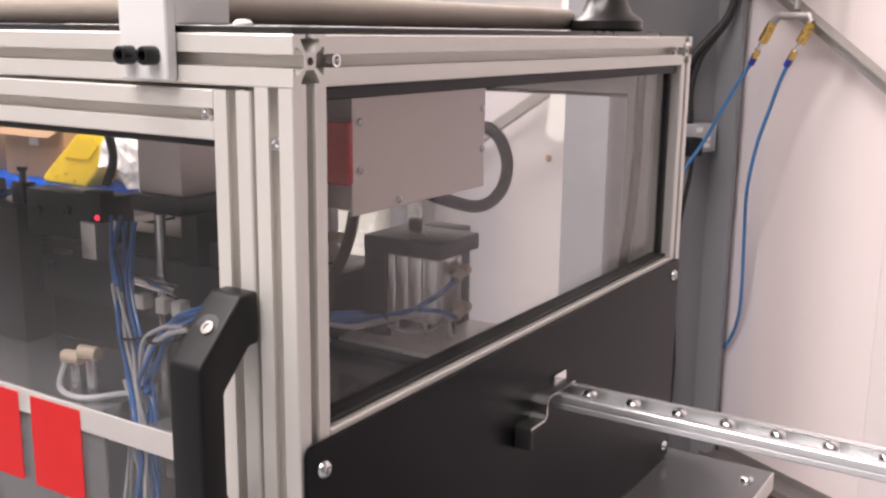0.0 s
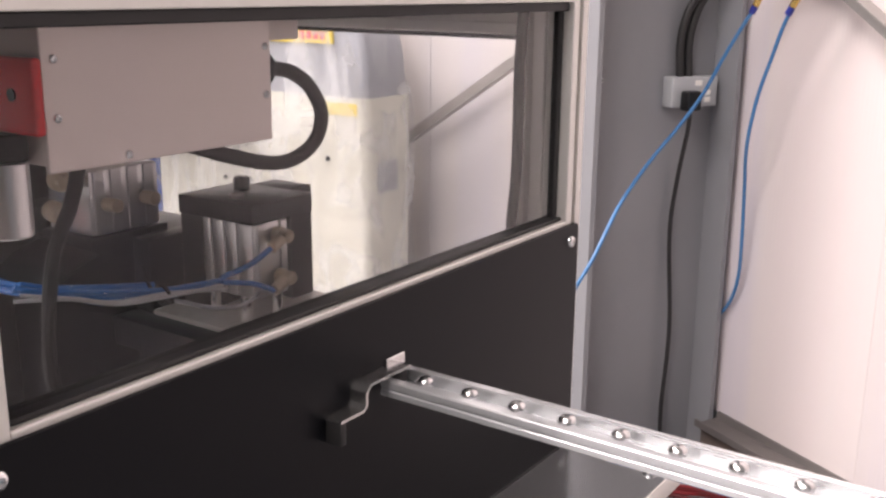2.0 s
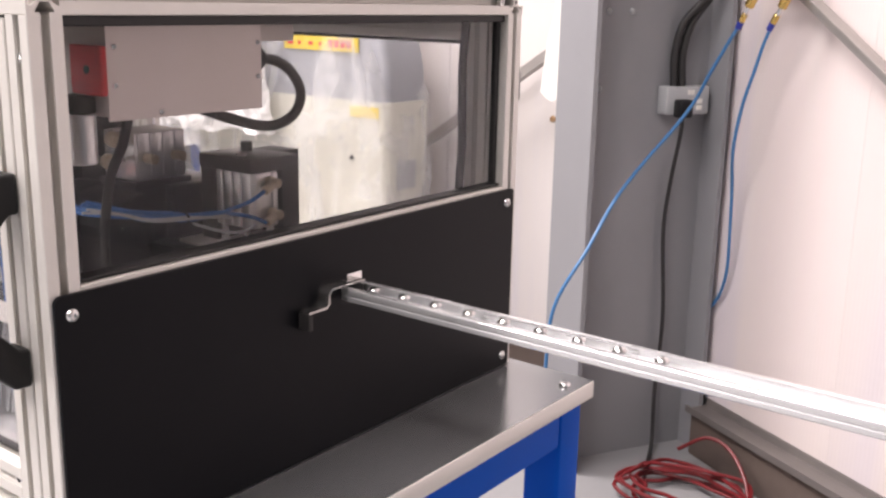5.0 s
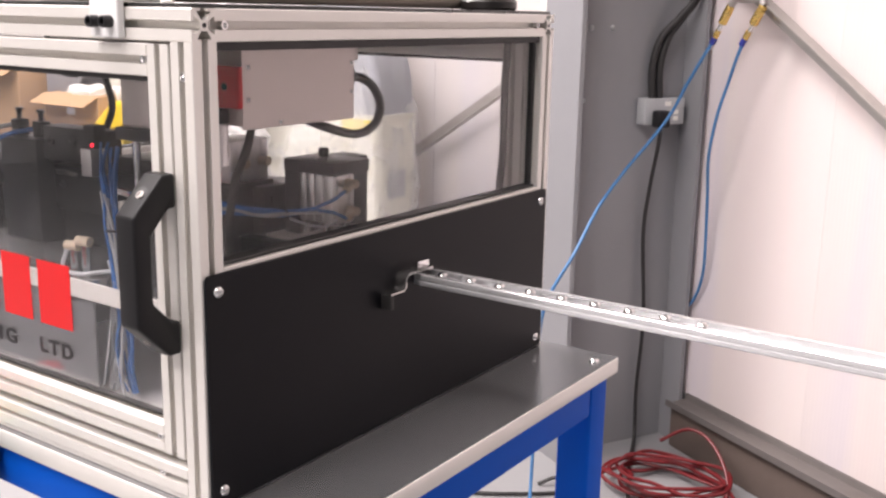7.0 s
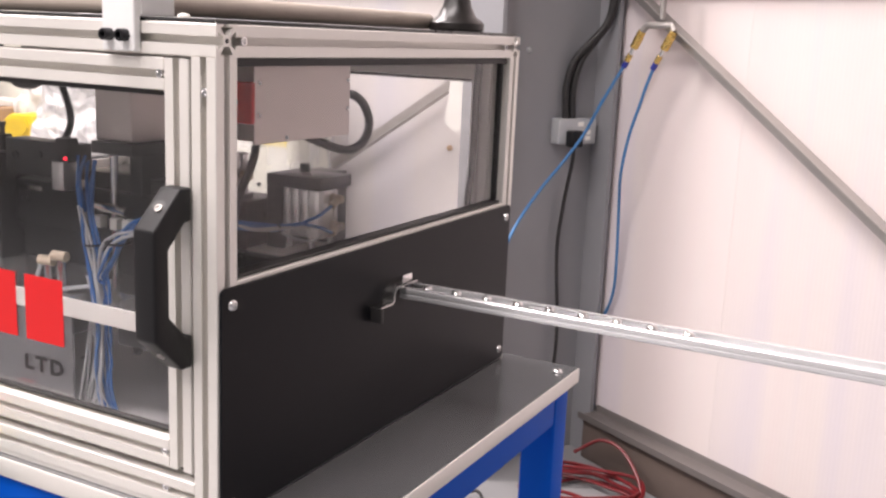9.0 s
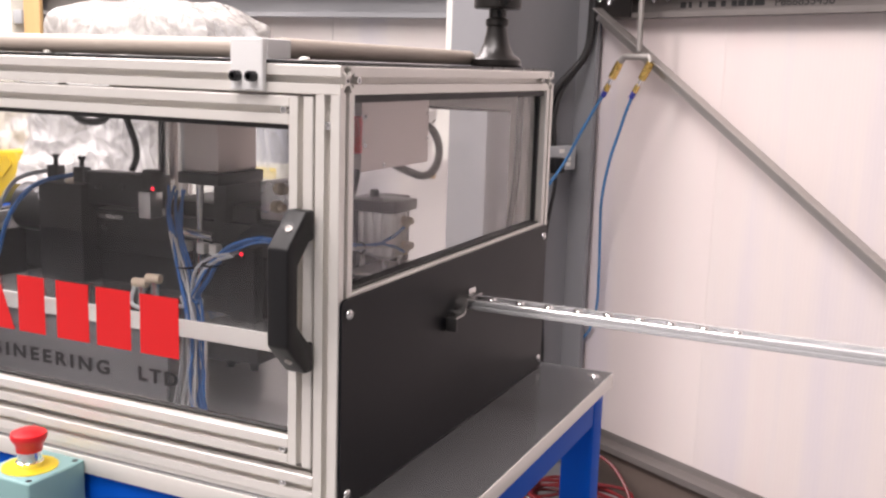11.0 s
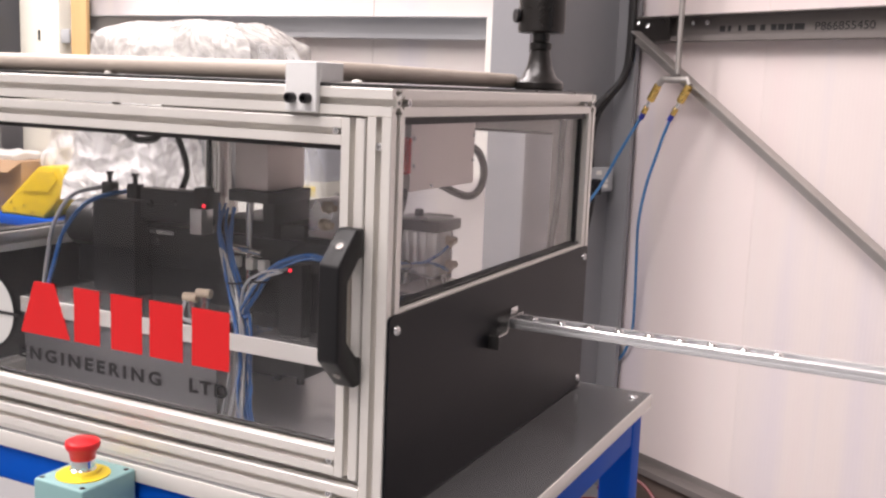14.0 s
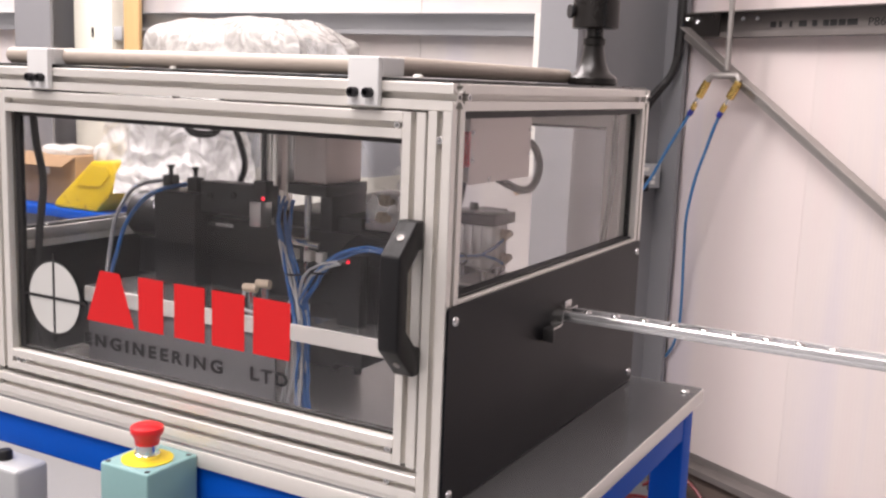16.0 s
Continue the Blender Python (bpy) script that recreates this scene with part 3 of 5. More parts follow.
# front door
DX0, DX1, DZ0, DZ1 = XL + P + 0.003, -P - 0.0025, 1.0415, TOP - P - 0.0025
for x in (DX0 + H2, DX1 - H2):
    part("door_stile", profile((x, H2, DZ0), "z", DZ1 - DZ0), ALU, guard, soft=False)
for z in (DZ0 + H2, DZ1 - H2):
    part("door_rail", profile((DX0 + P, H2, z), "x", DX1 - DX0 - 2 * P), ALU, guard, soft=False)
for x, z in ((DX1 - P - 0.008, DZ1 - H2), (DX1 - P - 0.008, DZ0 + H2), (DX0 + P + 0.008, DZ0 + H2), (DX0 + P + 0.02, DZ0 + H2), (DX1 - P - 0.008, PT + 0.006 + H2)):
    part("slot_screw", cap((x, 0.0085, z), (0, -1, 0), 0.0042, 0.006), CHROME, guard)
GX0, GX1, GZ0, GZ1 = DX0 + P, DX1 - P, DZ0 + P, DZ1 - P
GY = 0.0165
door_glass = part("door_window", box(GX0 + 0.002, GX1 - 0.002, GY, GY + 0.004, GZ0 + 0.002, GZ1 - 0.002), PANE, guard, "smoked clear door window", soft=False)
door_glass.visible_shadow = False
for x0, x1, z0, z1 in ((GX0, GX1, GZ0 + 0.0002, GZ0 + 0.004), (GX0, GX1, GZ1 - 0.006, GZ1 - 0.0002), (GX0 + 0.0002, GX0 + 0.011, GZ0 + 0.004, GZ1 - 0.006), (GX1 - 0.0035, GX1 - 0.0002, GZ0 + 0.004, GZ1 - 0.006)):
    part("seal", box(x0, x1, GY - 0.003, GY + 0.007, z0, z1, 0.001, 1), BLACK_RUBBER, door_glass)

# signs on the door window: emblem, plain red name blocks, small lettering
SY = GY - 0.0012


def flat(name, pts, material, y=SY, thick=0.0005):
    return part(name, extrude_poly(pts, (0, y, 0), (1, 0, 0), (0, 0, 1), (0, 1, 0), thick), material, door_glass, soft=False)


ex, ez, er = -0.616, 1.149, 0.049
flat("emblem_rim", [(ex + (er + 0.0025) * math.cos(k * math.pi / 24), ez + (er + 0.0025) * math.sin(k * math.pi / 24)) for k in range(48)], DARK_VINYL, SY + 0.0005)
flat("emblem_disc", [(ex + er * math.cos(k * math.pi / 24), ez + er * math.sin(k * math.pi / 24)) for k in range(48)], GREY_VINYL)
flat("emblem_cross", [(ex - 0.002, ez - 0.061), (ex + 0.002, ez - 0.061), (ex + 0.002, ez + 0.061), (ex - 0.002, ez + 0.061)], DARK_VINYL, SY - 0.0005)
flat("emblem_cross", [(ex - 0.061, ez - 0.002), (ex + 0.061, ez - 0.002), (ex + 0.061, ez + 0.002), (ex - 0.061, ez + 0.002)], DARK_VINYL, SY - 0.0011)
Z0, Z1 = 1.1285, 1.198
for x0, x1, lean in ((-0.553, -0.466, 0.026), (-0.458, -0.415, 0), (-0.396, -0.346, 0), (-0.334, -0.283, 0), (-0.269, -0.214, 0)):
    flat("name_block", [(x0, Z0), (x1, Z0), (x1 - lean, Z1), (x0 + lean, Z1)], RED_VINYL)
upright = Matrix(((1, 0, 0), (0, 0, -1), (0, 1, 0)))
text("lettering", "ENGINEERING", 0.0225, (-0.559, SY, 1.095), upright, DARK_VINYL, door_glass, bold=0.0007, squeeze=1.27, space=1.42)
text("lettering", "LTD", 0.0225, (-0.274, SY, 1.096), upright, DARK_VINYL, door_glass, bold=0.0007, squeeze=1.2, space=1.3)

# bridge handle on the door stile
HXC, HZ0, HZ1, HO = -0.040, 1.149, 1.316, 0.048
outline = [(0, HZ1), (-0.014, HZ1), (-HO, HZ1 - 0.034), (-HO, HZ0 + 0.034), (-0.014, HZ0), (0, HZ0), (0, HZ0 + 0.031), (-0.008, HZ0 + 0.031),
           (-HO + 0.019, HZ0 + 0.053), (-HO + 0.019, HZ1 - 0.053), (-0.008, HZ1 - 0.031), (0, HZ1 - 0.031)]
hb = extrude_poly(outline, (HXC - 0.0125, -0.0005, 0), (0, 1, 0), (0, 0, 1), (1, 0, 0), 0.025)
bmesh.ops.recalc_face_normals(hb, faces=hb.faces)
bmesh.ops.bevel(hb, geom=hb.edges[:], offset=0.0028, segments=3, profile=0.5, affect="EDGES")
handle = part("door_handle", hb, BLACK_PLASTIC, guard, "black moulded bridge handle")
for z, s in ((HZ1 - 0.019, 1), (HZ0 + 0.019, -1)):
    d = Vector((0, -0.034, s * 0.032)).normalized()
    c = Vector((HXC, -0.0305, z + s * 0.002))
    # Raised black disc; the shade of the screw recess is in its colour.
    part("recess", lathe([(0.0088, -0.002), (0.0088, 0.0005), (0.0082, 0.0007), (0, 0.0007)], c, d, 20), DARK_VINYL, handle, "dark disc with the screw recess's shade as its colour")
    part("handle_screw", cap(c + d * 0.0007 + Vector((0.0022, 0, 0)), d, 0.0040, 0.0016), GALV_WALL, handle)

# white blocks on the front beam that hold the roller
def clamp(x0):
    c = thing("tube_clamp", (x0 + 0.0195, 0.02, 1.43), "white plastic block clamped to the beam with two black bolts", "clamp", "tube clamps")
    bm = box(x0, x0 + 0.039, -0.0085, -0.0005, 1.4315, 1.483, 0.001, 1)
    box(x0, x0 + 0.039, -0.0005, 0.043, TOP + 0.0045, 1.483, 0.001, 1, bm=bm)
    part("block", bm, CLAMP_WHITE, c)
    for dx in (0.0095, 0.0285):
        part("bolt", cap((x0 + dx, -0.0085, 1.4455), (0, -1, 0), 0.0055, 0.009), BLACK_STEEL, c)
    return c


clamp(-0.124)
clamp(-0.628)
roller = thing("roller_tube", (-0.36, 0.03, TOP), "worn tan tube lying between the two clamps", "tube")
part("tube", rod((-0.7, 0.026, 1.4735), (-0.131, 0.026, 1.4735), 0.0105, 24), TAN_TUBE, roller)
side_tube = thing("side_tube", (-0.1, 0.3, TOP), "worn tan tube running back over the lid", "tube")
part("tube", rod((-0.103, 0.0445, 1.4745), (-0.122, 0.585, 1.4745), 0.0108, 24), TAN_TUBE, side_tube)

# dark turned foot with its pillar on the rear corner
pillar = thing("pillar", (-0.083, 0.598, TOP), "dark bell-shaped foot carrying a heavy dark cylinder", "pillar")
part("bell_foot", lathe([(0.036, 0), (0.0385, 0.003), (0.0385, 0.011), (0.035, 0.015), (0.027, 0.02), (0.02, 0.034), (0.0165, 0.05), (0.015, 0.06), (0.0175, 0.062), (0.0175, 0.071), (0.013, 0.073), (0.013, 0.088)],
                        (-0.083, 0.598, TOP + 0.004), (0, 0, 1), 36), DARK_CAST, pillar)
cyl = part("cylinder", lathe([(0.034, 0), (0.036, 0.002), (0.036, 0.36), (0.034, 0.362)], (-0.083, 0.598, TOP + 0.09), (0, 0, 1), 36), DARK_CAST, pillar)
part("knob", rod((-0.112, 0.574, TOP + 0.115), (-0.116, 0.57, TOP + 0.115), 0.011, 16), BLACK_STEEL, cyl)

# ---- chute rail with its hook ----
RZ, RY0, RY1, RH = 1.1545, 0.310, 0.346, 0.013
chute = thing("chute_rail", (0.3, 0.342, RZ), "galvanised channel rail sticking out of the panel", "rail")
cs = [(RY0 + 0.0012, RZ), (RY1 - 0.0012, RZ), (RY1, RZ + 0.0012), (RY1, RZ + 0.0048), (RY1 - 0.0012, RZ + 0.0056), (RY1 - 0.0012, RZ + 0.0072), (RY1, RZ + 0.008), (RY1, RZ + RH - 0.001), (RY1 - 0.001, RZ + RH), (RY1 - 0.007, RZ + RH),
      (RY1 - 0.007, RZ + RH - 0.0015), (RY1 - 0.003, RZ + RH - 0.0015), (RY1 - 0.003, RZ + 0.0018), (RY0 + 0.003, RZ + 0.0018), (RY0 + 0.003, RZ + RH - 0.0015), (RY0 + 0.007, RZ + RH - 0.0015), (RY0 + 0.007, RZ + RH),
      (RY0 + 0.001, RZ + RH), (RY0, RZ + RH - 0.001), (RY0, RZ + 0.008), (RY0 + 0.0012, RZ + 0.0072), (RY0 + 0.0012, RZ + 0.0056), (RY0, RZ + 0.0048), (RY0, RZ + 0.0012)]
part("channel", extrude_poly(cs, (0.0085, 0, 0), (0, 1, 0), (0, 0, 1), (1, 0, 0), 1.25), GALV, chute)
bk = bmesh.new()
box(0.0034, 0.0052, 0.322, 0.344, RZ + 0.012, RZ + 0.0235, 0.0005, 1, bm=bk)
part("tongue", bk, CHROME, chute)
prof = [(0.334, 1.1685), (0.288, 1.1685), (0.284, 1.1645), (0.284, 1.1555), (0.2795, 1.1515), (0.2548, 1.1515), (0.2548, 1.1537),
        (0.279, 1.1537), (0.2818, 1.1565), (0.2818, 1.1655), (0.2868, 1.1707), (0.334, 1.1707)]
part("stop_pad", box(0.0036, 0.018, 0.2548, 0.2605, 1.1375, 1.1543, 0.001), BLACK_RUBBER, chute, "black rubber stop pad")
part("hook_strap", extrude_poly(prof, (0.0036, 0, 0.003), (0, 1, 0), (0, 0, 1), (1, 0, 0), 0.0145), STRAP, chute, "bent zinc strap")
for k in range(9):
    x = 0.0345 + 0.0386 * k
    s = thing("screw", (x, 0.329, RZ + 0.0018), "bright pan-head screw resting in the rail", "screw", "screws in the rail")
    part("head", lathe([(0.0062, 0), (0.0066, 0.0012), (0.006, 0.0032), (0.004, 0.0048), (0, 0.0054)], (x, 0.329, RZ + 0.0095), (0, 0, 1), 16), CHROME, s)
    part("shank", rod((x, 0.329, RZ + 0.0019), (x, 0.329, RZ + 0.0096), 0.0026, 10), CHROME, s)

# ---- emergency stop ----
EX, EY, EZ = -0.376, -0.052, 0.994
estop = thing("emergency_stop", (EX, EY, EZ - 0.08), "grey-green switch box with a red mushroom button on a yellow disc", "emergency stop")
eb = part("housing", box(EX - 0.039, EX + 0.039, EY - 0.039, EY + 0.0455, EZ - 0.085, EZ, 0.003, 3), TEAL, estop)
for dx in (-0.032, 0.032):
    for dy in (-0.032, 0.037):
        part("cover_screw", lathe([(0.0035, 0), (0.0035, 0.0004), (0.0018, 0.0006), (0, 0.0001)], (EX + dx, EY + dy, EZ), (0, 0, 1), 10), BLACK_STEEL, eb)
part("yellow_disc", lathe([(0.031, 0), (0.031, 0.0012), (0, 0.0014)], (EX, EY, EZ), (0, 0, 1), 36), YELLOW, estop)
part("collar", lathe([(0.0155, 0), (0.0155, 0.006), (0.0135, 0.007), (0.0135, 0.02), (0, 0.02)], (EX, EY, EZ + 0.0014), (0, 0, 1), 28), CHROME, estop, "bright metal collar")
part("mushroom", lathe([(0.0145, 0), (0.0155, 0.008), (0.0195, 0.014), (0.0205, 0.018), (0.0195, 0.0215), (0.013, 0.0245), (0, 0.0255)], (EX, EY, EZ + 0.0195), (0, 0, 1), 32), RED_PLASTIC, estop, "red mushroom button")
part("cable_gland", rod((EX + 0.0395, EY - 0.005, EZ - 0.06), (EX + 0.046, EY - 0.005, EZ - 0.06), 0.0125, 18), BLACK_PLASTIC, eb)

# hinge block at the rear corner, small grey pendant box in front
solid("hinge_block", box(-0.024, -0.011, YB + 0.0005, YB + 0.02, 1.327, 1.363, 0.002), BLACK_STEEL, "small black hinge block on the rear post", "hinge")
pend = thing("junction_box", (-0.68, -0.03, 0.85), "small grey junction box with a black knob", "junction box")
part("housing", box(-0.70, -0.609, -0.06, -0.0065, 0.84, 0.925, 0.006, 3), GREY_LIGHT, pend)
part("knob", lathe([(0.01, 0), (0.01, 0.01), (0.008, 0.013), (0, 0.014)], (-0.662, -0.035, 0.925), (0, 0, 1), 18), BLACK_PLASTIC, pend)


# ---- inside the guard ----
def block(name, label, category, dims, material, bevel=0.0015, group=""):
    x0, x1, y0, y1, z0, z1 = dims
    t = thing(name, ((x0 + x1) / 2, (y0 + y1) / 2, z0), label, category, group)
    return t, part("body", box(*dims, bevel), material, t)


BP = 1.145
base = thing("machine_base_plate", (-0.36, 0.3, PT), "thick bright aluminium base plate raised on blocks", "base plate")
notched = [(-0.665, 0.115), (-0.315, 0.115), (-0.315, 0.163), (-0.258, 0.163), (-0.258, 0.115), (-0.06, 0.115), (-0.06, 0.47), (-0.665, 0.47)]
part("plate", extrude_poly(notched, (0, 0, BP - 0.023), (1, 0, 0), (0, 1, 0), (0, 0, 1), 0.023), ALU_PLATE, base)
# Strip added so the plate's front edge carries its bright reflection as colour.
part("bright_edge", box(-0.665, -0.06, 0.1125, 0.1147, BP - 0.0225, BP - 0.0005, 0.0005, 1), ALU, base, "added pale strip for the bright reflection on the front edge")
for x0, x1, y0, y1 in ((-0.64, -0.56, 0.2, 0.44), (-0.2, -0.13, 0.3, 0.44), (-0.46, -0.4, 0.38, 0.45)):
    part("support", box(x0, x1, y0, y1, PT + 0.0005, BP - 0.0235, 0.002), BLACK_STEEL, base)

# Grey sheet added for the even grey reflection below the plate edge.
part("tone_sheet", box(-0.664, -0.315, 0.1175, 0.1205, PT + 0.004, BP - 0.0233, 0.0005, 1), mat("grey_tone_sheet_paint", (0.13, 0.13, 0.135), 0.5), base, "added grey sheet giving the reflected mid-grey under the plate")

# stainless wiring box hung from the beams, with red outlet and cable loop
wiring = thing("wiring_box", (-0.06, 0.155, 1.35), "brushed stainless wiring box with a red power outlet", "electrical box")
wb = part("cover", box(-0.0225, -0.0205, 0.0755, 0.2365, 1.348, 1.4285, 0.0006, 1), STEEL_BOX, wiring)
part("body", box(-0.098, -0.0226, 0.079, 0.234, 1.3505, 1.4285, 0.002), STEEL_BOX, wiring)
for y, z in ((0.0825, 1.406), (0.0825, 1.376), (0.2315, 1.406), (0.2315, 1.3765), (0.125, 1.3525)):
    part("cover_screw", button((-0.0205, y, z), (1, 0, 0), 0.0026, 0.002), CHROME, wb)
outlet = part("outlet", box(-0.060, -0.0185, 0.069, 0.0752, 1.368, 1.407, 0.002, 3), RED_PLASTIC, wiring, "red plastic power outlet")
part("pin_hole", lathe([(0.0034, 0), (0.0034, 0.0008), (0, 0.0008)], (-0.037, 0.069, 1.388), (0, -1, 0), 14), DARK_VINYL, outlet)
gland = part("gland", lathe([(0.0125, 0), (0.0125, 0.008), (0.009, 0.013), (0.0065, 0.016)], (-0.037, 0.2366, 1.391), (0, 1, 0), 20), BLACK_PLASTIC, wiring)
part("conduit_loop", hose([(-0.037, 0.249, 1.391), (-0.037, 0.257, 1.390), (-0.036, 0.271, 1.387), (-0.035, 0.287, 1.377), (-0.035, 0.299, 1.358), (-0.035, 0.293, 1.340), (-0.035, 0.274, 1.330), (-0.036, 0.25, 1.329), (-0.038, 0.215, 1.338), (-0.042, 0.18, 1.3505)], 0.0049, 8, 12), BLACK_RUBBER, wiring)
part("outlet_collar", rod((-0.052, 0.071, 1.3675), (-0.052, 0.071, 1.353), 0.0125, 20, 0.001), BLACK_PLASTIC, wiring)
part("outlet_barrel", rod((-0.052, 0.071, 1.3528), (-0.052, 0.071, 1.312), 0.0115, 20, 0.001), ALU_CUT, wiring, "turned steel barrel")
part("drop_cable", hose([(-0.045, 0.112, 1.3515), (-0.046, 0.104, 1.325), (-0.055, 0.095, 1.29), (-0.07, 0.098, 1.22), (-0.09, 0.13, BP + 0.006)], 0.0042, 8, 10), BLACK_RUBBER, wiring)

# clamp cylinder near the end window
clampu = thing("clamp_cylinder", (-0.12, 0.295, BP), "pneumatic clamp with a ribbed aluminium cylinder under a black cap", "pneumatic cylinder")
part("foot_block", box(-0.17, -0.084, 0.275, 0.345, BP + 0.0003, 1.1825, 0.001), BLACK_STEEL, clampu)
part("foot_plate", box(-0.179, -0.069, 0.2615, 0.375, 1.1828, 1.197, 0.001), ALU, clampu, "bright milled foot plate")
for x, y in ((-0.138, 0.289), (-0.104, 0.2885), (-0.092, 0.309)):
    part("guide_rod", rod((x, y, 1.1972), (x, y, 1.2155), 0.0042, 12), CHROME, clampu)
bm = box(-0.1425, -0.0885, 0.2845, 0.3175, 1.2157, 1.2727, 0.002)
for x0, x1 in ((-0.1415, -0.133), (-0.130, -0.1195), (-0.117, -0.106), (-0.103, -0.0900)):
    box(x0, x1, 0.2825, 0.2848, 1.2162, 1.2722, 0.0009, 2, bm=bm)
for y0 in (0.286, 0.309):
    box(-0.0887, -0.0868, y0, y0 + 0.0075, 1.2162, 1.2722, 0.0007, 1, bm=bm)
part("cylinder_body", bm, ALU_CUT, clampu, "ribbed aluminium cylinder")
part("cap_plate", box(-0.165, -0.0865, 0.280, 0.345, 1.273, 1.2875, 0.0012), BLACK_STEEL, clampu, "thick black cap plate")
part("rear_plate", box(-0.150, -0.110, 0.3453, 0.370, 1.1973, 1.2875, 0.001), BLACK_STEEL, clampu)
part("side_bracket", box(-0.167, -0.1428, 0.2835, 0.345, 1.1973, 1.2727, 0.001), BLACK_STEEL, clampu)
part("cap_bolt", cap((-0.139, 0.322, 1.2875), (0, 0, 1), 0.0062, 0.010), BLACK_STEEL, clampu)
part("cap_bolt", cap((-0.118, 0.296, 1.2875), (0, 0, 1), 0.0058, 0.003), GALV_WALL, clampu)
for z, y in ((1.2625, 0.304), (1.230, 0.306)):
    f = part("elbow", lathe([(0.0062, 0), (0.0062, 0.005), (0.005, 0.006), (0.005, 0.013), (0.003, 0.015), (0, 0.015)], (-0.0868, y, z), (1, 0.1, 0), 16), FITTING, clampu, "yellowed push-in elbow")
    part("collet", rod((-0.077, y - 0.004, z - 0.001), (-0.077, y - 0.015, z - 0.006), 0.0046, 12), FITTING, f)

# second cylinder and dark slide bodies
cyl2 = thing("feed_cylinder", (-0.225, 0.26, 1.19), "short square aluminium cylinder on the slide", "pneumatic cylinder")
bm = box(-0.252, -0.2, 0.227, 0.291, 1.2585, 1.308, 0.002)
for k in range(4):
    box(-0.2, -0.1985, 0.23 + k * 0.0155, 0.24 + k * 0.0155, 1.259, 1.3075, 0.0005, 1, bm=bm)
part("body", bm, ALU_CUT, cyl2)
part("end_cap", box(-0.256, -0.196, 0.223, 0.295, 1.2502, 1.2583, 0.001), BLACK_STEEL, cyl2)
for y in (0.24, 0.275):
    part("fitting", rod((-0.198, y, 1.282), (-0.184, y, 1.282), 0.0055, 12), FITTING, cyl2)
for y, z in ((0.205, 1.281), (0.211, 1.303)):
    part("banjo", lathe([(0.0065, 0), (0.0078, 0.001), (0.0078, 0.010), (0.005, 0.012), (0.005, 0.019), (0, 0.020)], (-0.215, y, z), (1, -0.3, 0), 14), FITTING, cyl2, "yellowed banjo fitting")
    part("banjo_stem", rod((-0.2145, y, z), (-0.222, 0.2228, z - 0.004), 0.0035, 10), CHROME, cyl2)
slide = thing("slide_unit", (-0.36, 0.28, BP), "blackened steel slide with stacked dark blocks", "slide")
for n, d in (("end_block", (-0.612, -0.532, 0.2, 0.33, BP + 0.0003, 1.284)), ("clamp_bar", (-0.5315, -0.412, 0.212, 0.245, 1.258, 1.3035)), ("carriage", (-0.5315, -0.2, 0.225, 0.345, 1.191, 1.25)),
             ("bed", (-0.5315, -0.2, 0.235, 0.36, BP + 0.0003, 1.1905)), ("nose", (-0.1995, -0.1795, 0.262, 0.36, BP + 0.0003, 1.252)), ("guide_bar", (-0.198, -0.076, 0.238, 0.2605, 1.172, 1.1945)), ("guide_foot", (-0.112, -0.088, 0.2390, 0.2595, BP + 0.0003, 1.1718)),
             ("bridge", (-0.411, -0.26, 0.23, 0.34, 1.2505, 1.272))):
    p = part(n, box(*d, 0.0015), BLACK_STEEL, slide)
    if n == "clamp_bar":
        for x, z in ((-0.512, 1.283), (-0.468, 1.287)):
            part("bar_screw", cap((x, 0.212, z), (0, -1, 0), 0.0052, 0.004), BLACK_STEEL, p)
    if n == "carriage":
        part("bar_screw", cap((-0.513, 0.225, 1.225), (0, -1, 0), 0.0052, 0.004), BLACK_STEEL, p)
        part("bright_strip", box(-0.525, -0.48, 0.2235, 0.2248, 1.237, 1.243), CHROME, p)
slope = [(0.17, BP + 0.0003), (0.17, 1.222), (0.2, 1.243), (0.2225, 1.249), (0.2248, 1.1905), (0.2248, BP + 0.0003)]
part("sloped_cover", extrude_poly(slope, (-0.262, 0, 0), (0, 1, 0), (0, 0, 1), (1, 0, 0), 0.078), BLACK_STEEL, slide, "black sheet cover with a sloping top")
part("cross_shaft", rod((-0.352, 0.19, 1.239), (-0.3, 0.192, 1.235), 0.0055, 14), CHROME, slide, "bright ground shaft")
part("upright_shaft", rod((-0.327, 0.2, BP + 0.0003), (-0.327, 0.2, 1.3), 0.005, 14), CHROME, slide)
for x in (-0.345, -0.318, -0.298):
    part("stop_block", box(x - 0.006, x + 0.006, 0.187, 0.199, 1.212, 1.226, 0.001), WHITE_PLASTIC, slide)
motor = thing("drive_barrel", (-0.66, 0.26, 1.2), "dark barrel motor lying against the slide block", "motor")
part("barrel", rod((-0.614, 0.265, 1.235), (-0.705, 0.265, 1.235), 0.036, 28, 0.004), BLACK_STEEL, motor)
part("boss", rod((-0.614, 0.245, 1.257), (-0.642, 0.23, 1.257), 0.008, 16), CHROME, motor)
part("cradle", box(-0.69, -0.63, 0.245, 0.285, BP + 0.0003, 1.202, 0.002), BLACK_STEEL, motor)

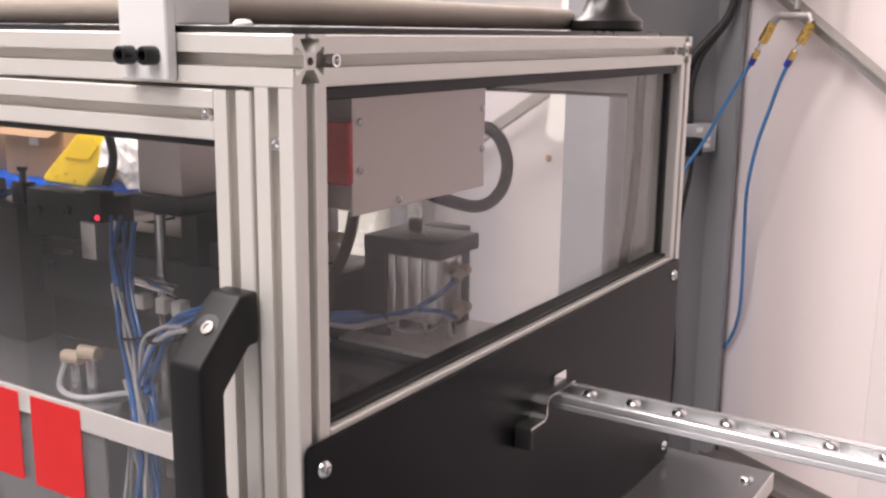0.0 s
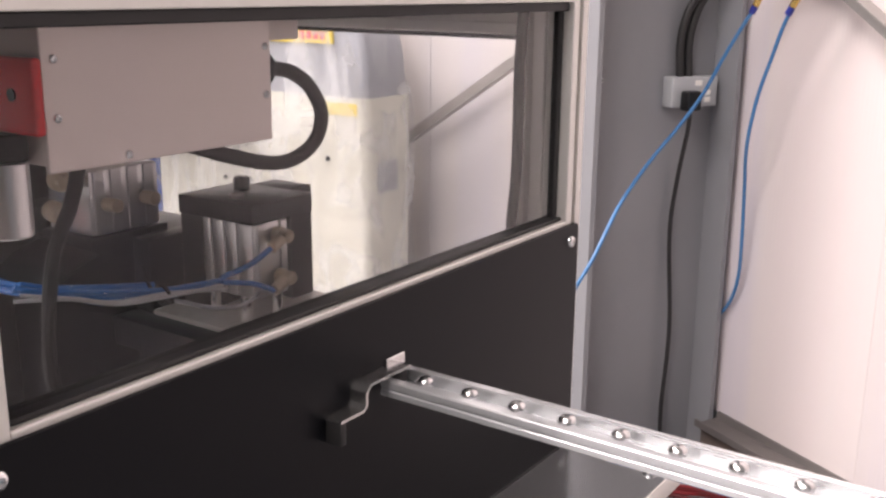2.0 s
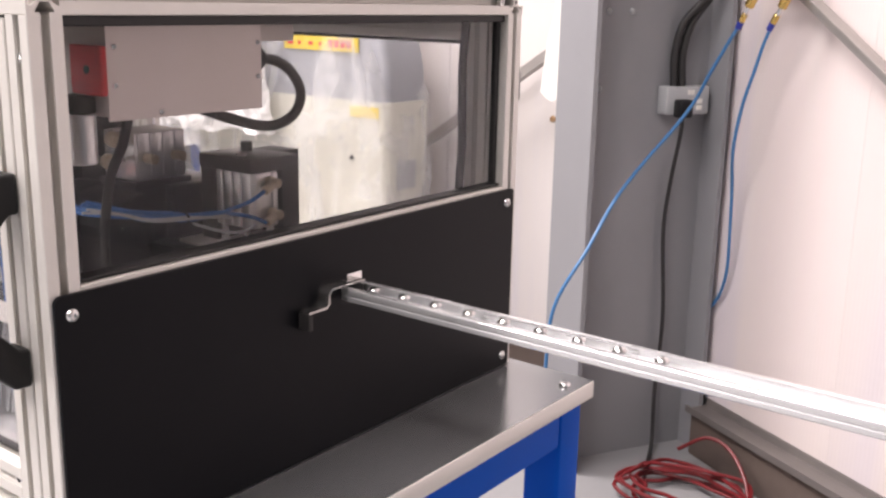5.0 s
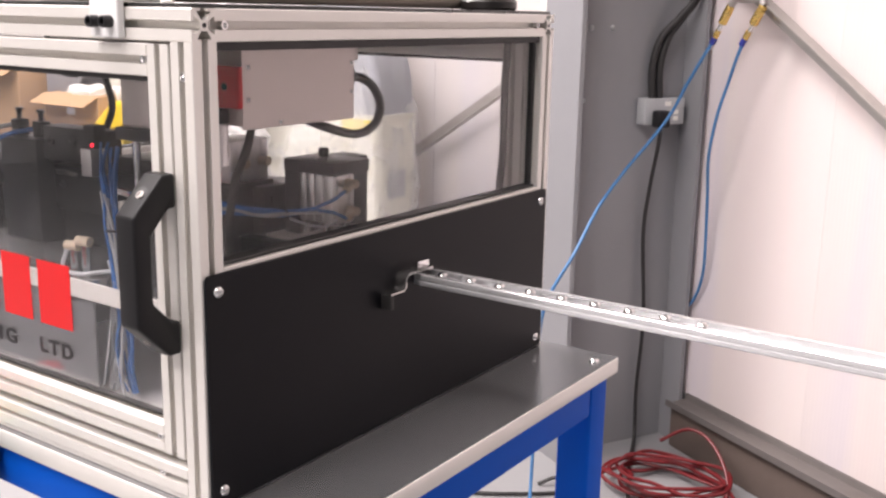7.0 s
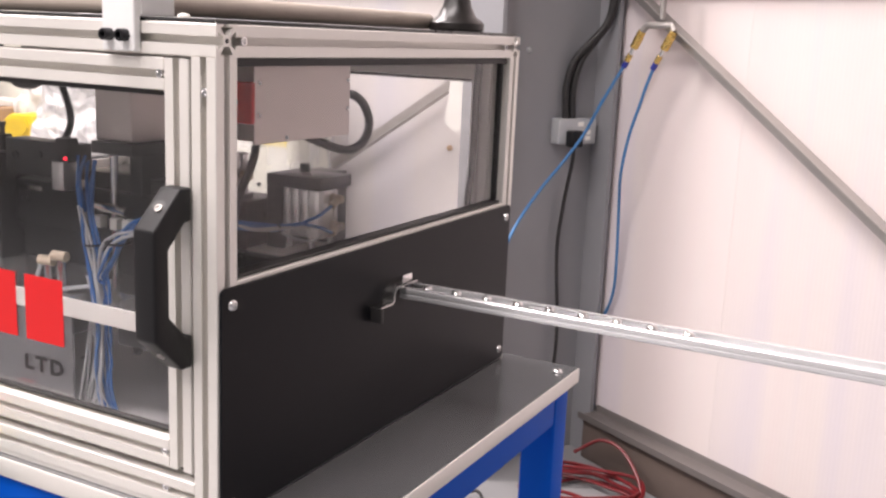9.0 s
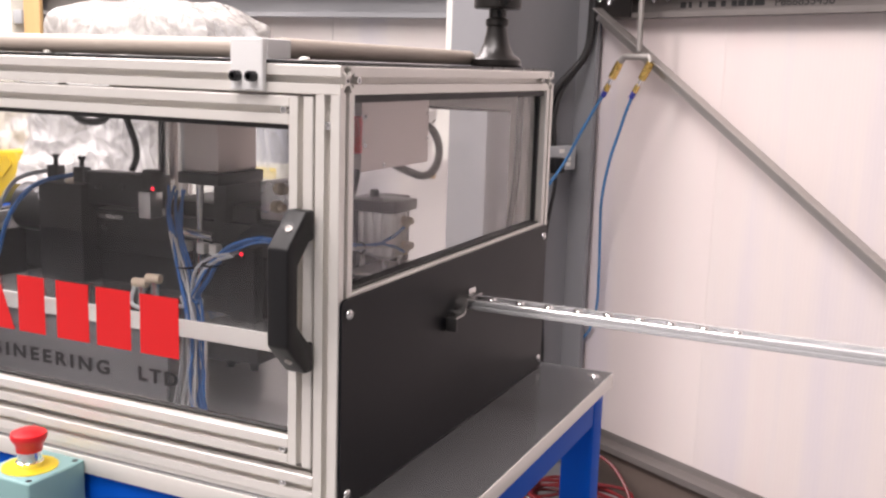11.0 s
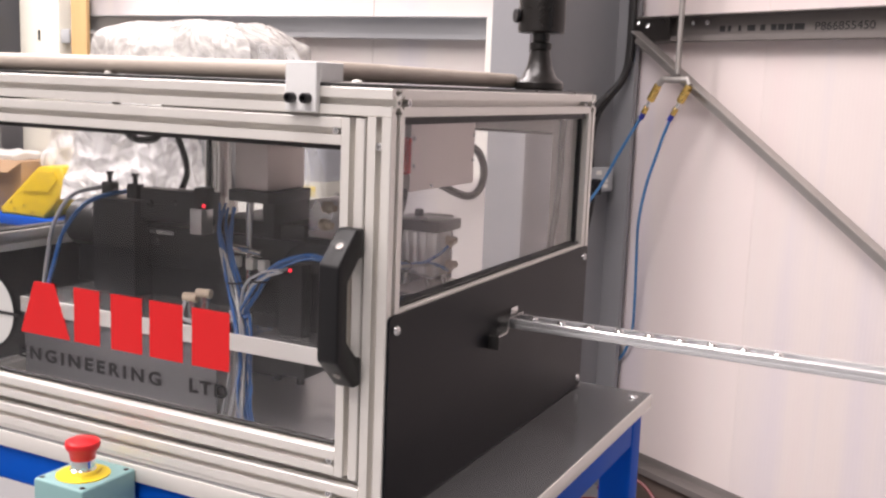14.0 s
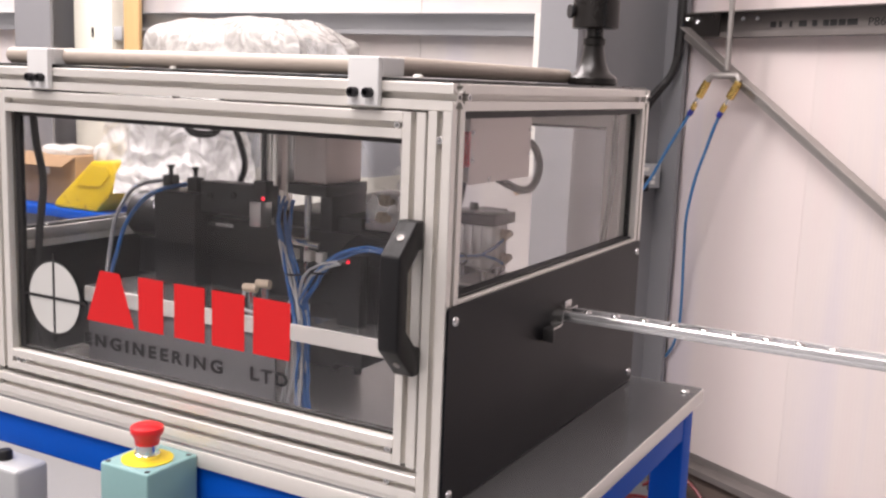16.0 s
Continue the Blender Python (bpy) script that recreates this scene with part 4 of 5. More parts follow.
# press head hanging from the roof beams
head = thing("press_head", (-0.31, 0.26, 1.30), "pale grey press head hanging under a mounting plate", "press head")
part("mount_plate", box(-0.46, -0.165, 0.18, 0.42, 1.398, 1.4285, 0.002), STEEL_BOX, head)
part("head_box", box(-0.353, -0.298, 0.2, 0.285, 1.3165, 1.3978, 0.003), STEEL_BOX, head)
part("collar", box(-0.358, -0.292, 0.193, 0.292, 1.301, 1.3163, 0.002), BLACK_STEEL, head)
part("ram", box(-0.318, -0.298, 0.215, 0.3, 1.2503, 1.3008, 0.002), BLACK_STEEL, head)
for k in range(4):
    part("rail", box(-0.452 + k * 0.021, -0.444 + k * 0.021, 0.29, 0.3, 1.29, 1.3978, 0.001), ALU_CUT if k % 2 else STEEL_BOX, head)
sensor = thing("sensor", (-0.385, 0.19, 1.262), "small black sensor block with a lit red lamp", "sensor")
part("body", box(-0.412, -0.39, 0.187, 0.205, 1.2855, 1.315, 0.002), BLACK_PLASTIC, sensor)
part("bracket", box(-0.418, -0.398, 0.186, 0.211, 1.2505, 1.285, 0.001), ALU_CUT, sensor)
part("lamp", lathe([(0.0024, 0), (0.002, 0.0015), (0, 0.0022)], (-0.394, 0.187, 1.291), (0.2, -1, 0), 12), LED_RED, sensor, "lit red lamp")
sensor2 = thing("sensor", (-0.215, 0.13, 1.2), "small dark sensor with a lit red lamp", "sensor")
part("body", box(-0.235, -0.2, 0.14, 0.16, BP + 0.0003, 1.238, 0.002), BLACK_PLASTIC, sensor2)
part("lamp", lathe([(0.0022, 0), (0.0019, 0.0015), (0, 0.002)], (-0.218, 0.14, 1.2295), (0, -1, 0), 12), LED_RED, sensor2, "lit red lamp")

hang = thing("under_bracket", (-0.21, 0.16, 1.06), "black bracket bolted under the base plate", "bracket")
part("block", box(-0.248, -0.182, 0.122, 0.2, 1.099, BP - 0.0235, 0.002), BLACK_STEEL, hang)
for x in (-0.235, -0.2):
    part("bolt", rod((x, 0.14, 1.0992), (x, 0.14, 1.086), 0.0055, 12), BLACK_STEEL, hang)
for x, y, z in ((-0.316, 0.155, 1.201), (-0.257, 0.135, 1.213)):
    ring = [(x + 0.0135 * math.cos(a * 0.7854), y + 0.0135 * math.sin(a * 0.7854), z) for a in range(9)]
    solid("cable_tie", hose(ring, 0.0013, 3, 6), BLACK_PLASTIC, "black cable tie round the tube bundle", "cable tie", "cable ties")

# flow controls and small fittings
for x, y in ((-0.602, 0.225), (-0.553, 0.225)):
    fc = thing("flow_control", (x, y, 1.284), "dark flow-control valve with a knurled knob", "valve", "flow-control valves")
    part("body", box(x - 0.01, x + 0.01, y - 0.008, y + 0.008, 1.2843, 1.306, 0.002), BLACK_STEEL, fc)
    part("spindle", rod((x, y, 1.306), (x, y, 1.318), 0.0035, 12), DARK_CAST, fc)
    part("knob", rod((x, y, 1.317), (x, y, 1.3215), 0.0055, 14), DARK_CAST, fc)
for k, (x, h) in enumerate(((-0.369, 0.01), (-0.347, 0.018))):
    v = thing("elbow_fitting", (x, 0.135, BP), "cream push-in elbow on the base plate", "fitting", "elbow fittings")
    part("stem", rod((x, 0.135, BP + 0.0003), (x, 0.135, BP + 0.02 + h), 0.006, 14), CHROME, v)
    part("elbow", rod((x - 0.012, 0.132, BP + 0.022 + h), (x + 0.008, 0.135, BP + 0.022 + h), 0.0062, 14), FITTING, v)

# air tubes, each one a tube of its own
def tubes(paths, material, label, r=0.0021, group="air tubes"):
    for pts in paths:
        solid("air_tube", hose(pts, r, 7, 7), material, label, "tube", group)


rnd = random.Random(5)


def bundle(line, count, spread, material, label, r=0.0021):
    for k in range(count):
        a = rnd.uniform(0, 6.28)
        off = Vector((math.cos(a), math.sin(a), 0.4 * math.sin(a * 2))) * spread * rnd.uniform(0.4, 1)
        pts = [Vector(p) + off + Vector((rnd.uniform(-1, 1), rnd.uniform(-1, 1), rnd.uniform(-1, 1))) * spread * 0.35 for p in line]
        tubes([pts], material, label, r)


down = [(-0.344, 0.178, 1.295), (-0.344, 0.172, 1.266), (-0.336, 0.165, 1.238), (-0.316, 0.155, 1.201), (-0.298, 0.147, 1.163), (-0.289, 0.142, 1.134), (-0.284, 0.139, 1.104), (-0.283, 0.137, 1.070), (-0.281, 0.136, 1.040), (-0.274, 0.135, 1.012)]
bundle(down, 9, 0.0095, BLUE_TUBE, "thin blue air tube in a hanging bundle", 0.0017)
bundle(down[2:], 6, 0.012, CLEAR_TUBE, "thin milky air tube in a hanging bundle", 0.0016)
bundle([down[4], down[5]] + [(x - 0.012, y, z) for x, y, z in down[6:8]] + [(-0.305, 0.136, 1.012)], 7, 0.012, CLEAR_TUBE, "thin milky air tube sagging under the plate", 0.0016)
arc = [(-0.291, 0.144, 1.160), (-0.294, 0.145, 1.167), (-0.273, 0.140, 1.190), (-0.257, 0.135, 1.213), (-0.236, 0.130, 1.231), (-0.215, 0.127, 1.242), (-0.180, 0.125, 1.252), (-0.150, 0.140, 1.247), (-0.115, 0.205, 1.240)]
bundle(arc, 6, 0.006, BLUE_TUBE, "thin blue air tube arching to the clamp")
bundle([down[4], (-0.282, 0.14, 1.2), (-0.249, 0.132, 1.222), (-0.222, 0.13, 1.232)], 3, 0.005, CLEAR_TUBE, "thin milky air tube arching to a sensor")
run = [(-0.1, 0.1, 1.267), (-0.094, 0.13, 1.257), (-0.09, 0.16, 1.249), (-0.088, 0.2, 1.2425), (-0.083, 0.245, 1.2415)]
bundle(run, 5, 0.0062, BLUE_TUBE, "thin blue air tube beside the end window", 0.0015)
bundle(run, 2, 0.008, CLEAR_TUBE, "thin white air tube beside the end window", 0.0013)
tubes([[(-0.083, 0.245, 1.243), (-0.082, 0.272, 1.247), (-0.077, 0.289, 1.2565)], [(-0.083, 0.245, 1.24), (-0.081, 0.272, 1.233), (-0.077, 0.291, 1.224)]], BLUE_TUBE, "thin blue air tube plugged into an elbow", 0.0022)
tubes([[(-0.085, 0.205, 1.236), (-0.083, 0.235, 1.224), (-0.083, 0.262, 1.2185), (-0.088, 0.285, 1.221), (-0.092, 0.291, 1.228)]], CLEAR_TUBE, "thin white air tube looping under the clamp", 0.0015)
solid("cable_tie", hose([(-0.094, 0.196, 1.240), (-0.088, 0.196, 1.249), (-0.081, 0.197, 1.243), (-0.087, 0.197, 1.235), (-0.094, 0.196, 1.240), (-0.099, 0.193, 1.252), (-0.095, 0.188, 1.262)], 0.0013, 4, 6), BLACK_PLASTIC, "black cable tie with its tail sticking up", "cable tie", "cable ties")
tubes([[(-0.612, 0.222, 1.298), (-0.652, 0.2, 1.284), (-0.68, 0.19, 1.24), (-0.69, 0.185, 1.19), (-0.682, 0.17, 1.15)]], CLEAR_TUBE, "milky air tube curving down from a valve", 0.0033)
tubes([[(-0.554, 0.226, 1.298), (-0.61, 0.195, 1.28), (-0.652, 0.185, 1.235), (-0.672, 0.18, 1.18), (-0.672, 0.168, 1.15)]], BLUE_TUBE, "blue air tube curving down from a valve", 0.0033)
tubes([[(-0.377, 0.129, 1.172), (-0.373, 0.120, 1.152), (-0.342, 0.120, 1.149), (-0.316, 0.146, 1.151), (-0.294, 0.146, 1.148)]], CLEAR_TUBE, "milky air tube along the base plate", 0.0026)
for pts, r in (([(-0.73, 0.36, 1.43), (-0.69, 0.35, 1.372), (-0.655, 0.35, 1.36), (-0.62, 0.35, 1.372), (-0.59, 0.35, 1.43)], 0.006),
               ([(-0.62, 0.35, 1.43), (-0.585, 0.35, 1.372), (-0.565, 0.35, 1.32), (-0.568, 0.34, 1.2855)], 0.005),
               ([(-0.024, 0.552, 1.4285), (-0.023, 0.546, 1.38), (-0.022, 0.544, 1.347), (-0.03, 0.557, 1.28), (-0.04, 0.567, 1.225), (-0.045, 0.57, 1.12), (-0.05, 0.57, PT + 0.006)], 0.005),
               ([(-0.703, 0.06, 1.428), (-0.70, 0.062, 1.36), (-0.69, 0.065, 1.30), (-0.695, 0.06, 1.22), (-0.70, 0.06, 1.10), (-0.69, 0.08, PT + 0.006)], 0.0055)):
    solid("power_cable", hose(pts, r, 8, 10), BLACK_RUBBER, "black rubber cable hanging inside the guard", "cable", "machine cables")

# ---- on and by the column ----
WEB = -FW / 2 + 0.006
sock = thing("socket_box", turned(WEB + 0.02, 0.37, 1.115), "grey metal-clad twin socket box with a black plug in it", "socket")
sb = part("box", box(WEB + 0.0005, WEB + 0.046, 0.292, 0.452, 1.115, 1.2, 0.004, 3, TURN), GREY_LIGHT, sock)
part("label", box(WEB + 0.0462, WEB + 0.0467, 0.37, 0.395, 1.175, 1.19, m=TURN), WHITE_PLASTIC, sb)
for z in (1.135, 1.155):
    part("switch", box(WEB + 0.0462, WEB + 0.05, 0.405, 0.425, z - 0.007, z + 0.007, 0.001, 1, TURN), WHITE_PLASTIC, sb)
part("plug", box(WEB + 0.0462, WEB + 0.085, 0.318, 0.368, 1.108, 1.163, 0.008, 3, TURN), BLACK_PLASTIC, sock, "black moulded plug")
solid("power_cable", hose([turned(WEB + 0.065, 0.343, 1.11), turned(WEB + 0.06, 0.343, 1.05), turned(WEB + 0.03, 0.342, 0.9), turned(WEB + 0.022, 0.335, 0.74), turned(WEB + 0.03, 0.352, 0.45), turned(WEB + 0.025, 0.345, 0.2), turned(WEB + 0.05, 0.33, 0.03), turned(WEB + 0.2, 0.2, 0.008), turned(0.3, 0.05, 0.008)], 0.0065, 8, 10), BLACK_RUBBER,
      "black power cable falling from the socket to the floor", "cable", "column cables")
for d in (0.0, 0.03):
    solid("supply_cable", hose([turned(WEB + 0.02, 0.335 + d, 1.2), turned(WEB + 0.02, 0.33 + d, 1.30), turned(WEB + 0.028, 0.35 + d, 1.39), turned(WEB + 0.05, 0.40 + d * 0.5, 1.455), turned(-0.02, 0.44 + d * 0.2, 1.52), turned(-0.012 + d * 0.3, 0.452, 1.62), turned(-0.012 + d * 0.3, 0.452, 1.9), turned(-0.012 + d * 0.3, 0.452, 2.8), turned(-0.012 + d * 0.3, 0.452, HIGH)], 0.0115, 8, 12), BLACK_RUBBER,
          "thick black supply cable rising from the socket", "cable", "column cables")
HN = 0.405
air = thing("air_drop", turned(0.267, HN, 1.5), "galvanised air drop pipe forking to two brass couplings", "air pipe")
part("pipe", hose([turned(0.262, HN, HIGH), turned(0.263, HN, 2.5), turned(0.263, HN, 1.9), turned(0.265, HN, 1.53)], 0.0092, 6, 14), GALV_WALL, air)
part("tee", rod(turned(0.227, HN, 1.512), turned(0.302, HN, 1.512), 0.0105, 14), GALV_WALL, air)
for u0, u1, u2 in ((0.227, 0.184, 0.124), (0.302, 0.32, 0.254)):
    part("elbow", hose([turned(u0, HN, 1.512), turned((u0 + u1) / 2, HN, 1.512), turned(u1, HN, 1.495)], 0.0105, 6, 12), GALV_WALL, air)
    a, b = Vector(turned(u1, HN, 1.495)), Vector(turned(u2, HN - 0.005, 1.39))
    d = (b - a).normalized()
    L = (b - a).length
    cpl = part("coupling", lathe([(0.0095, 0), (0.0125, 0.003), (0.0125, 0.012), (0.011, 0.013), (0.0135, 0.015), (0.0135, L * 0.5), (0.010, L * 0.52)], a, d, 18), BRASS, air, "brass quick coupling")
    part("nipple", lathe([(0.006, 0), (0.006, L * 0.2)], a + d * L * 0.52, d, 14), CHROME, cpl)
    part("tail", lathe([(0.0095, 0), (0.0095, L * 0.2), (0.008, L * 0.21)], a + d * L * 0.71, d, 14), BRASS, cpl)
    part("ferrule", rod(a + d * L * 0.92, b + d * 0.012, 0.0095, 14), mat("dark_blue_collar", (0.02, 0.03, 0.25), 0.4), cpl)
solid("air_hose", hose([turned(0.255, HN - 0.005, 1.39), turned(0.228, HN - 0.004, 1.335), turned(0.200, HN, 1.27), turned(0.160, HN, 1.16), turned(0.126, HN + 0.01, 1.03), turned(0.083, 0.46, 0.9), turned(0.074, 0.475, 0.75), turned(0.06, 0.487, 0.63), turned(0.02, 0.496, 0.535), turned(-0.05, 0.5025, 0.46)], 0.0053, 10, 10), HOSE_BLUE,
      "blue air hose hanging down the wall", "hose", "blue air hoses")
solid("air_hose", hose([turned(0.124, HN - 0.005, 1.39), turned(0.093, 0.385, 1.33), turned(0.054, 0.366, 1.25), turned(0.01, 0.35, 1.16), turned(0.0, 0.28, 1.07), turned(0.01, 0.18, 0.98), turned(0.05, 0.06, 0.88), turned(0.11, -0.06, 0.76), (-0.737, 2.0, 0.6), (-0.75, 1.99, 0.40), (-0.73, 1.95, 0.15), (-0.68, 1.85, 0.012), (-0.5, 1.5, 0.008), (-0.3, 1.0, 0.008)], 0.0053, 10, 10), HOSE_BLUE,
      "blue air hose sagging across the column to the floor", "hose", "blue air hoses")

# red hose coiled on the floor
coil = []
for k in range(0, 61):
    a = k * 0.62
    rr = 0.165 + 0.03 * math.sin(k * 0.9) + 0.024 * math.cos(k * 2.3)
    coil.append((-0.40 + rr * 1.05 * math.cos(a), 2.235 + rr * 0.78 * math.sin(a), 0.012 + 0.0011 * k + 0.006 * math.sin(k * 1.7)))
solid("red_hose", hose(coil, 0.006, 4, 8), RED_HOSE, "red air hose lying in a loose coil on the floor", "hose", "red hoses")
solid("red_hose", hose([(-0.50, 2.40, 0.09), (-0.42, 2.43, 0.14), (-0.33, 2.40, 0.13), (-0.24, 2.31, 0.07), (-0.21, 2.2, 0.012), (-0.24, 2.05, 0.008)], 0.006, 8, 8), RED_HOSE, "red air hose looping up out of the coil", "hose", "red hoses")
for pts in ([(-1.0, 1.8, 0.008), (-0.85, 1.87, 0.008), (-0.7, 1.98, 0.008), (-0.62, 2.05, 0.008), (-0.55, 2.0, 0.008)], [(-0.95, 1.72, 0.008), (-0.8, 1.82, 0.008), (-0.6, 1.84, 0.008), (-0.4, 1.9, 0.008)], [(-0.75, 2.03, 0.006), (-0.70, 2.06, 0.03), (-0.66, 2.03, 0.012), (-0.6, 1.9, 0.006)]):
    solid("floor_cable", hose(pts, 0.0055, 8, 8), BLACK_RUBBER, "black cable lying on the floor", "cable", "floor cables")

# torn white sheet hanging by the column
scrap = [(-0.962, 1.7), (-0.962, 1.416), (-0.985, 1.33), (-0.991, 1.278), (-1.003, 1.172), (-0.99, 1.16), (-0.975, 1.15), (-0.961, 1.145), (-0.945, 1.152), (-0.93, 1.16), (-0.925, 1.7)]
torn = extrude_poly(scrap, (0, 2.305, 0), (1, 0, 0), (0, 0, 1), (0, 1, 0), 0.004)
solid("torn_sheet", torn, WHITE_PLASTIC, "torn white plastic sheet hanging from the column flange", "plastic sheet")
part("rusty_fixing", button((-1.165, LEFT_Y, 1.045), (0, -1, 0), 0.012, 0.006), CARD, wall_left, "rusty fixing")

# ---- behind the machine ----
def crumple(ob, amount, scale, seed):
    me = ob.data
    o = Vector((seed * 3.7, seed * 1.3, seed * 0.7))
    for v in me.vertices:
        p = v.co * scale + o
        v.co += noise.noise_vector(p) * amount + noise.noise_vector(p * 3.1) * amount * 0.45
    return ob


def creased(ob, seed):
    """Second, finer crumpling with hard folds."""
    crumple(ob, 0.007, 13.0, seed)
    for p in ob.data.polygons:
        p.use_smooth = False
    return ob


def shell(x0, x1, y0, y1, z0, z1, cuts, taper=0.0, mid=None):
    bm = box(x0, x1, y0, y1, z0, z1)
    bmesh.ops.subdivide_edges(bm, edges=bm.edges[:], cuts=cuts, use_grid_fill=True)
    for v in bm.verts:
        f = max(0.0, (v.co.z - z0) / (z1 - z0) - 0.55) / 0.45
        v.co.x += ((x0 + x1) / 2 * (mid is None) + (mid or 0) - v.co.x) * taper * f * f
        v.co.y += ((y0 + y1) / 2 - v.co.y) * taper * f * f
    return bm


cab = thing("wrapped_machine", (-2.0, 2.35, 0), "cream machine cabinet with grey top wrapped in clear film", "machine")
def footprint(x0, x1, y0, y1, r):
    pts = [(x0, y1), (x0, y0)] + [(x1 - r + r * math.sin(radians(a)), y0 + r - r * math.cos(radians(a))) for a in range(0, 91, 9)] + [(x1, y1)]
    return pts


part("lower_cabinet", extrude_poly(footprint(-2.5, -1.53, 2.2, 2.41, 0.03), (0, 0, 0), (1, 0, 0), (0, 1, 0), (0, 0, 1), 1.1), WHITE_PAINT, cab)
bm = bmesh.new()
rings = []
for k in range(9):
    f = k / 8
    g = 1 - math.sqrt(1 - (max(0, f - 0.12) / 0.88) ** 2) if f < 1 else 1.0
    rings.append([bm.verts.new((x + (-2.15 - x) * g * 0.55, y + (2.3 - y) * g * 0.4, 1.1003 + 0.45 * f)) for x, y in footprint(-2.48, -1.54, 2.206, 2.405, 0.03)])
for a, b in zip(rings, rings[1:]):
    for k in range(len(a)):
        bm.faces.new((a[k], a[(k + 1) % len(a)], b[(k + 1) % len(a)], b[k]))
bm.faces.new(rings[0])
bm.faces.new(rings[-1])
part("upper_cover", bm, mat("mid_grey_machine_cover", (0.36, 0.37, 0.40), 0.5), cab, "grey rounded cover")
lab = part("warning_label", box(-2.015, -1.665, 2.2005, 2.2075, 1.262, 1.312), YELLOW, cab, "yellow label with red marks")
for k, w in enumerate((0.025, 0.012, 0.02, 0.012)):
    part("mark", box(-1.995 + k * 0.05, -1.995 + k * 0.05 + w, 2.199, 2.2004, 1.278, 1.291), RED_VINYL, lab)
for k in range(4):
    part("mark", box(-1.80 + k * 0.028, -1.80 + k * 0.028 + 0.02, 2.199, 2.2004, 1.274, 1.299), RED_VINYL, lab)
part("hatch", box(-1.5298, -1.526, 2.25, 2.35, 0.80, 0.90, 0.001, 1), GREY_LIGHT, cab)
part("small_label", box(-1.70, -1.57, 2.1985, 2.1998, 1.045, 1.083), YELLOW, cab)
for x, z in ((-1.69, 0.903), (-2.04, 0.794), (-2.16, 0.79)):
    part("bolt", cap((x, 2.2, z), (0, -1, 0), 0.008, 0.006), BLACK_STEEL, cab)
film = solid("clear_film_wrap", shell(-2.63, -1.51, 2.15, 2.43, 0.02, 1.60, 22, 0.42, -2.25), FILM, "clear plastic film draped over the cabinet, crinkled", "plastic film", "plastic wraps")
crumple(film, 0.03, 5.0, 2)
film2 = solid("clear_film_wrap", shell(-3.1, -2.53, 2.33, 2.45, 0.845, 1.37, 34, 0.35), FILM_DENSE, "crumpled bunched film heaped beside the cabinet", "plastic film", "plastic wraps")
creased(crumple(film2, 0.05, 5.0, 4), 21)
film4 = solid("clear_film_wrap", shell(-2.66, -2.02, 2.06, 2.115, 0.95, 1.5, 34, 0.25), FILM_DENSE, "crumpled film hanging down the front of the cabinet", "plastic film", "plastic wraps")
creased(crumple(film4, 0.045, 6.0, 12), 23)
film5 = solid("clear_film_wrap", shell(-2.98, -2.58, 2.03, 2.085, 0.38, 0.80, 24, 0.2), FILM_DENSE, "crumpled film hanging over the end of the blue bench", "plastic film", "plastic wraps")
creased(crumple(film5, 0.03, 6.0, 15), 31)
film3 = solid("clear_film_wrap", shell(-2.63, -1.85, 2.16, 2.58, 1.44, 1.675, 30, 0.38), FILM_LOOSE, "crumpled film bunched on top of the cabinet", "plastic film", "plastic wraps")
creased(crumple(film3, 0.02, 5.0, 9), 27)

bench2 = thing("blue_bench", (-3.0, 2.1, 0), "blue topped bench behind the machine", "workbench")
part("top", box(-4.3, -2.86, 2.16, 2.62, 0.80, 0.84, 0.004), BLUE_PAINT, bench2)
for x in (-4.25, -2.93):
    for y in (2.19, 2.5):
        part("leg", box(x, x + 0.06, y, y + 0.06, 0, 0.7998, 0.004), BLUE_PAINT, bench2)
arm = thing("yellow_arm_cover", (-3.05, 2.25, 0.84), "yellow painted machine casting with bolt holes leaning on the bench", "casting")
pts = [(-0.155, 0), (0.11, 0), (0.205, 0.09), (0.25, 0.16), (0.225, 0.228), (0.09, 0.222), (-0.145, 0.03)]
bm = extrude_poly(pts, (-3.06, 2.18, 0.8405), (1, 0, 0), (0, 0, 1), (0, 1, 0), 0.14)
bmesh.ops.recalc_face_normals(bm, faces=bm.faces)
bmesh.ops.bevel(bm, geom=bm.edges[:], offset=0.012, segments=3, profile=0.5, affect="EDGES")
shellp = part("casting", bm, YELLOW_PAINT, arm)
part("rib", extrude_poly([(0.0, 0.11), (0.15, 0.115), (0.205, 0.17), (0.19, 0.205), (0.09, 0.2)], (-3.06, 2.173, 0.8405), (1, 0, 0), (0, 0, 1), (0, 1, 0), 0.008), YELLOW_PAINT, arm)
for x, z in ((-0.06, 0.03), (0.0, 0.045), (0.05, 0.02), (-0.08, 0.055)):
    part("bolt_hole", lathe([(0.006, 0), (0.006, 0.001), (0, 0.001)], (-3.06 + x, 2.1795, 0.8405 + z), (0, -1, 0), 10), BLACK_STEEL, shellp)


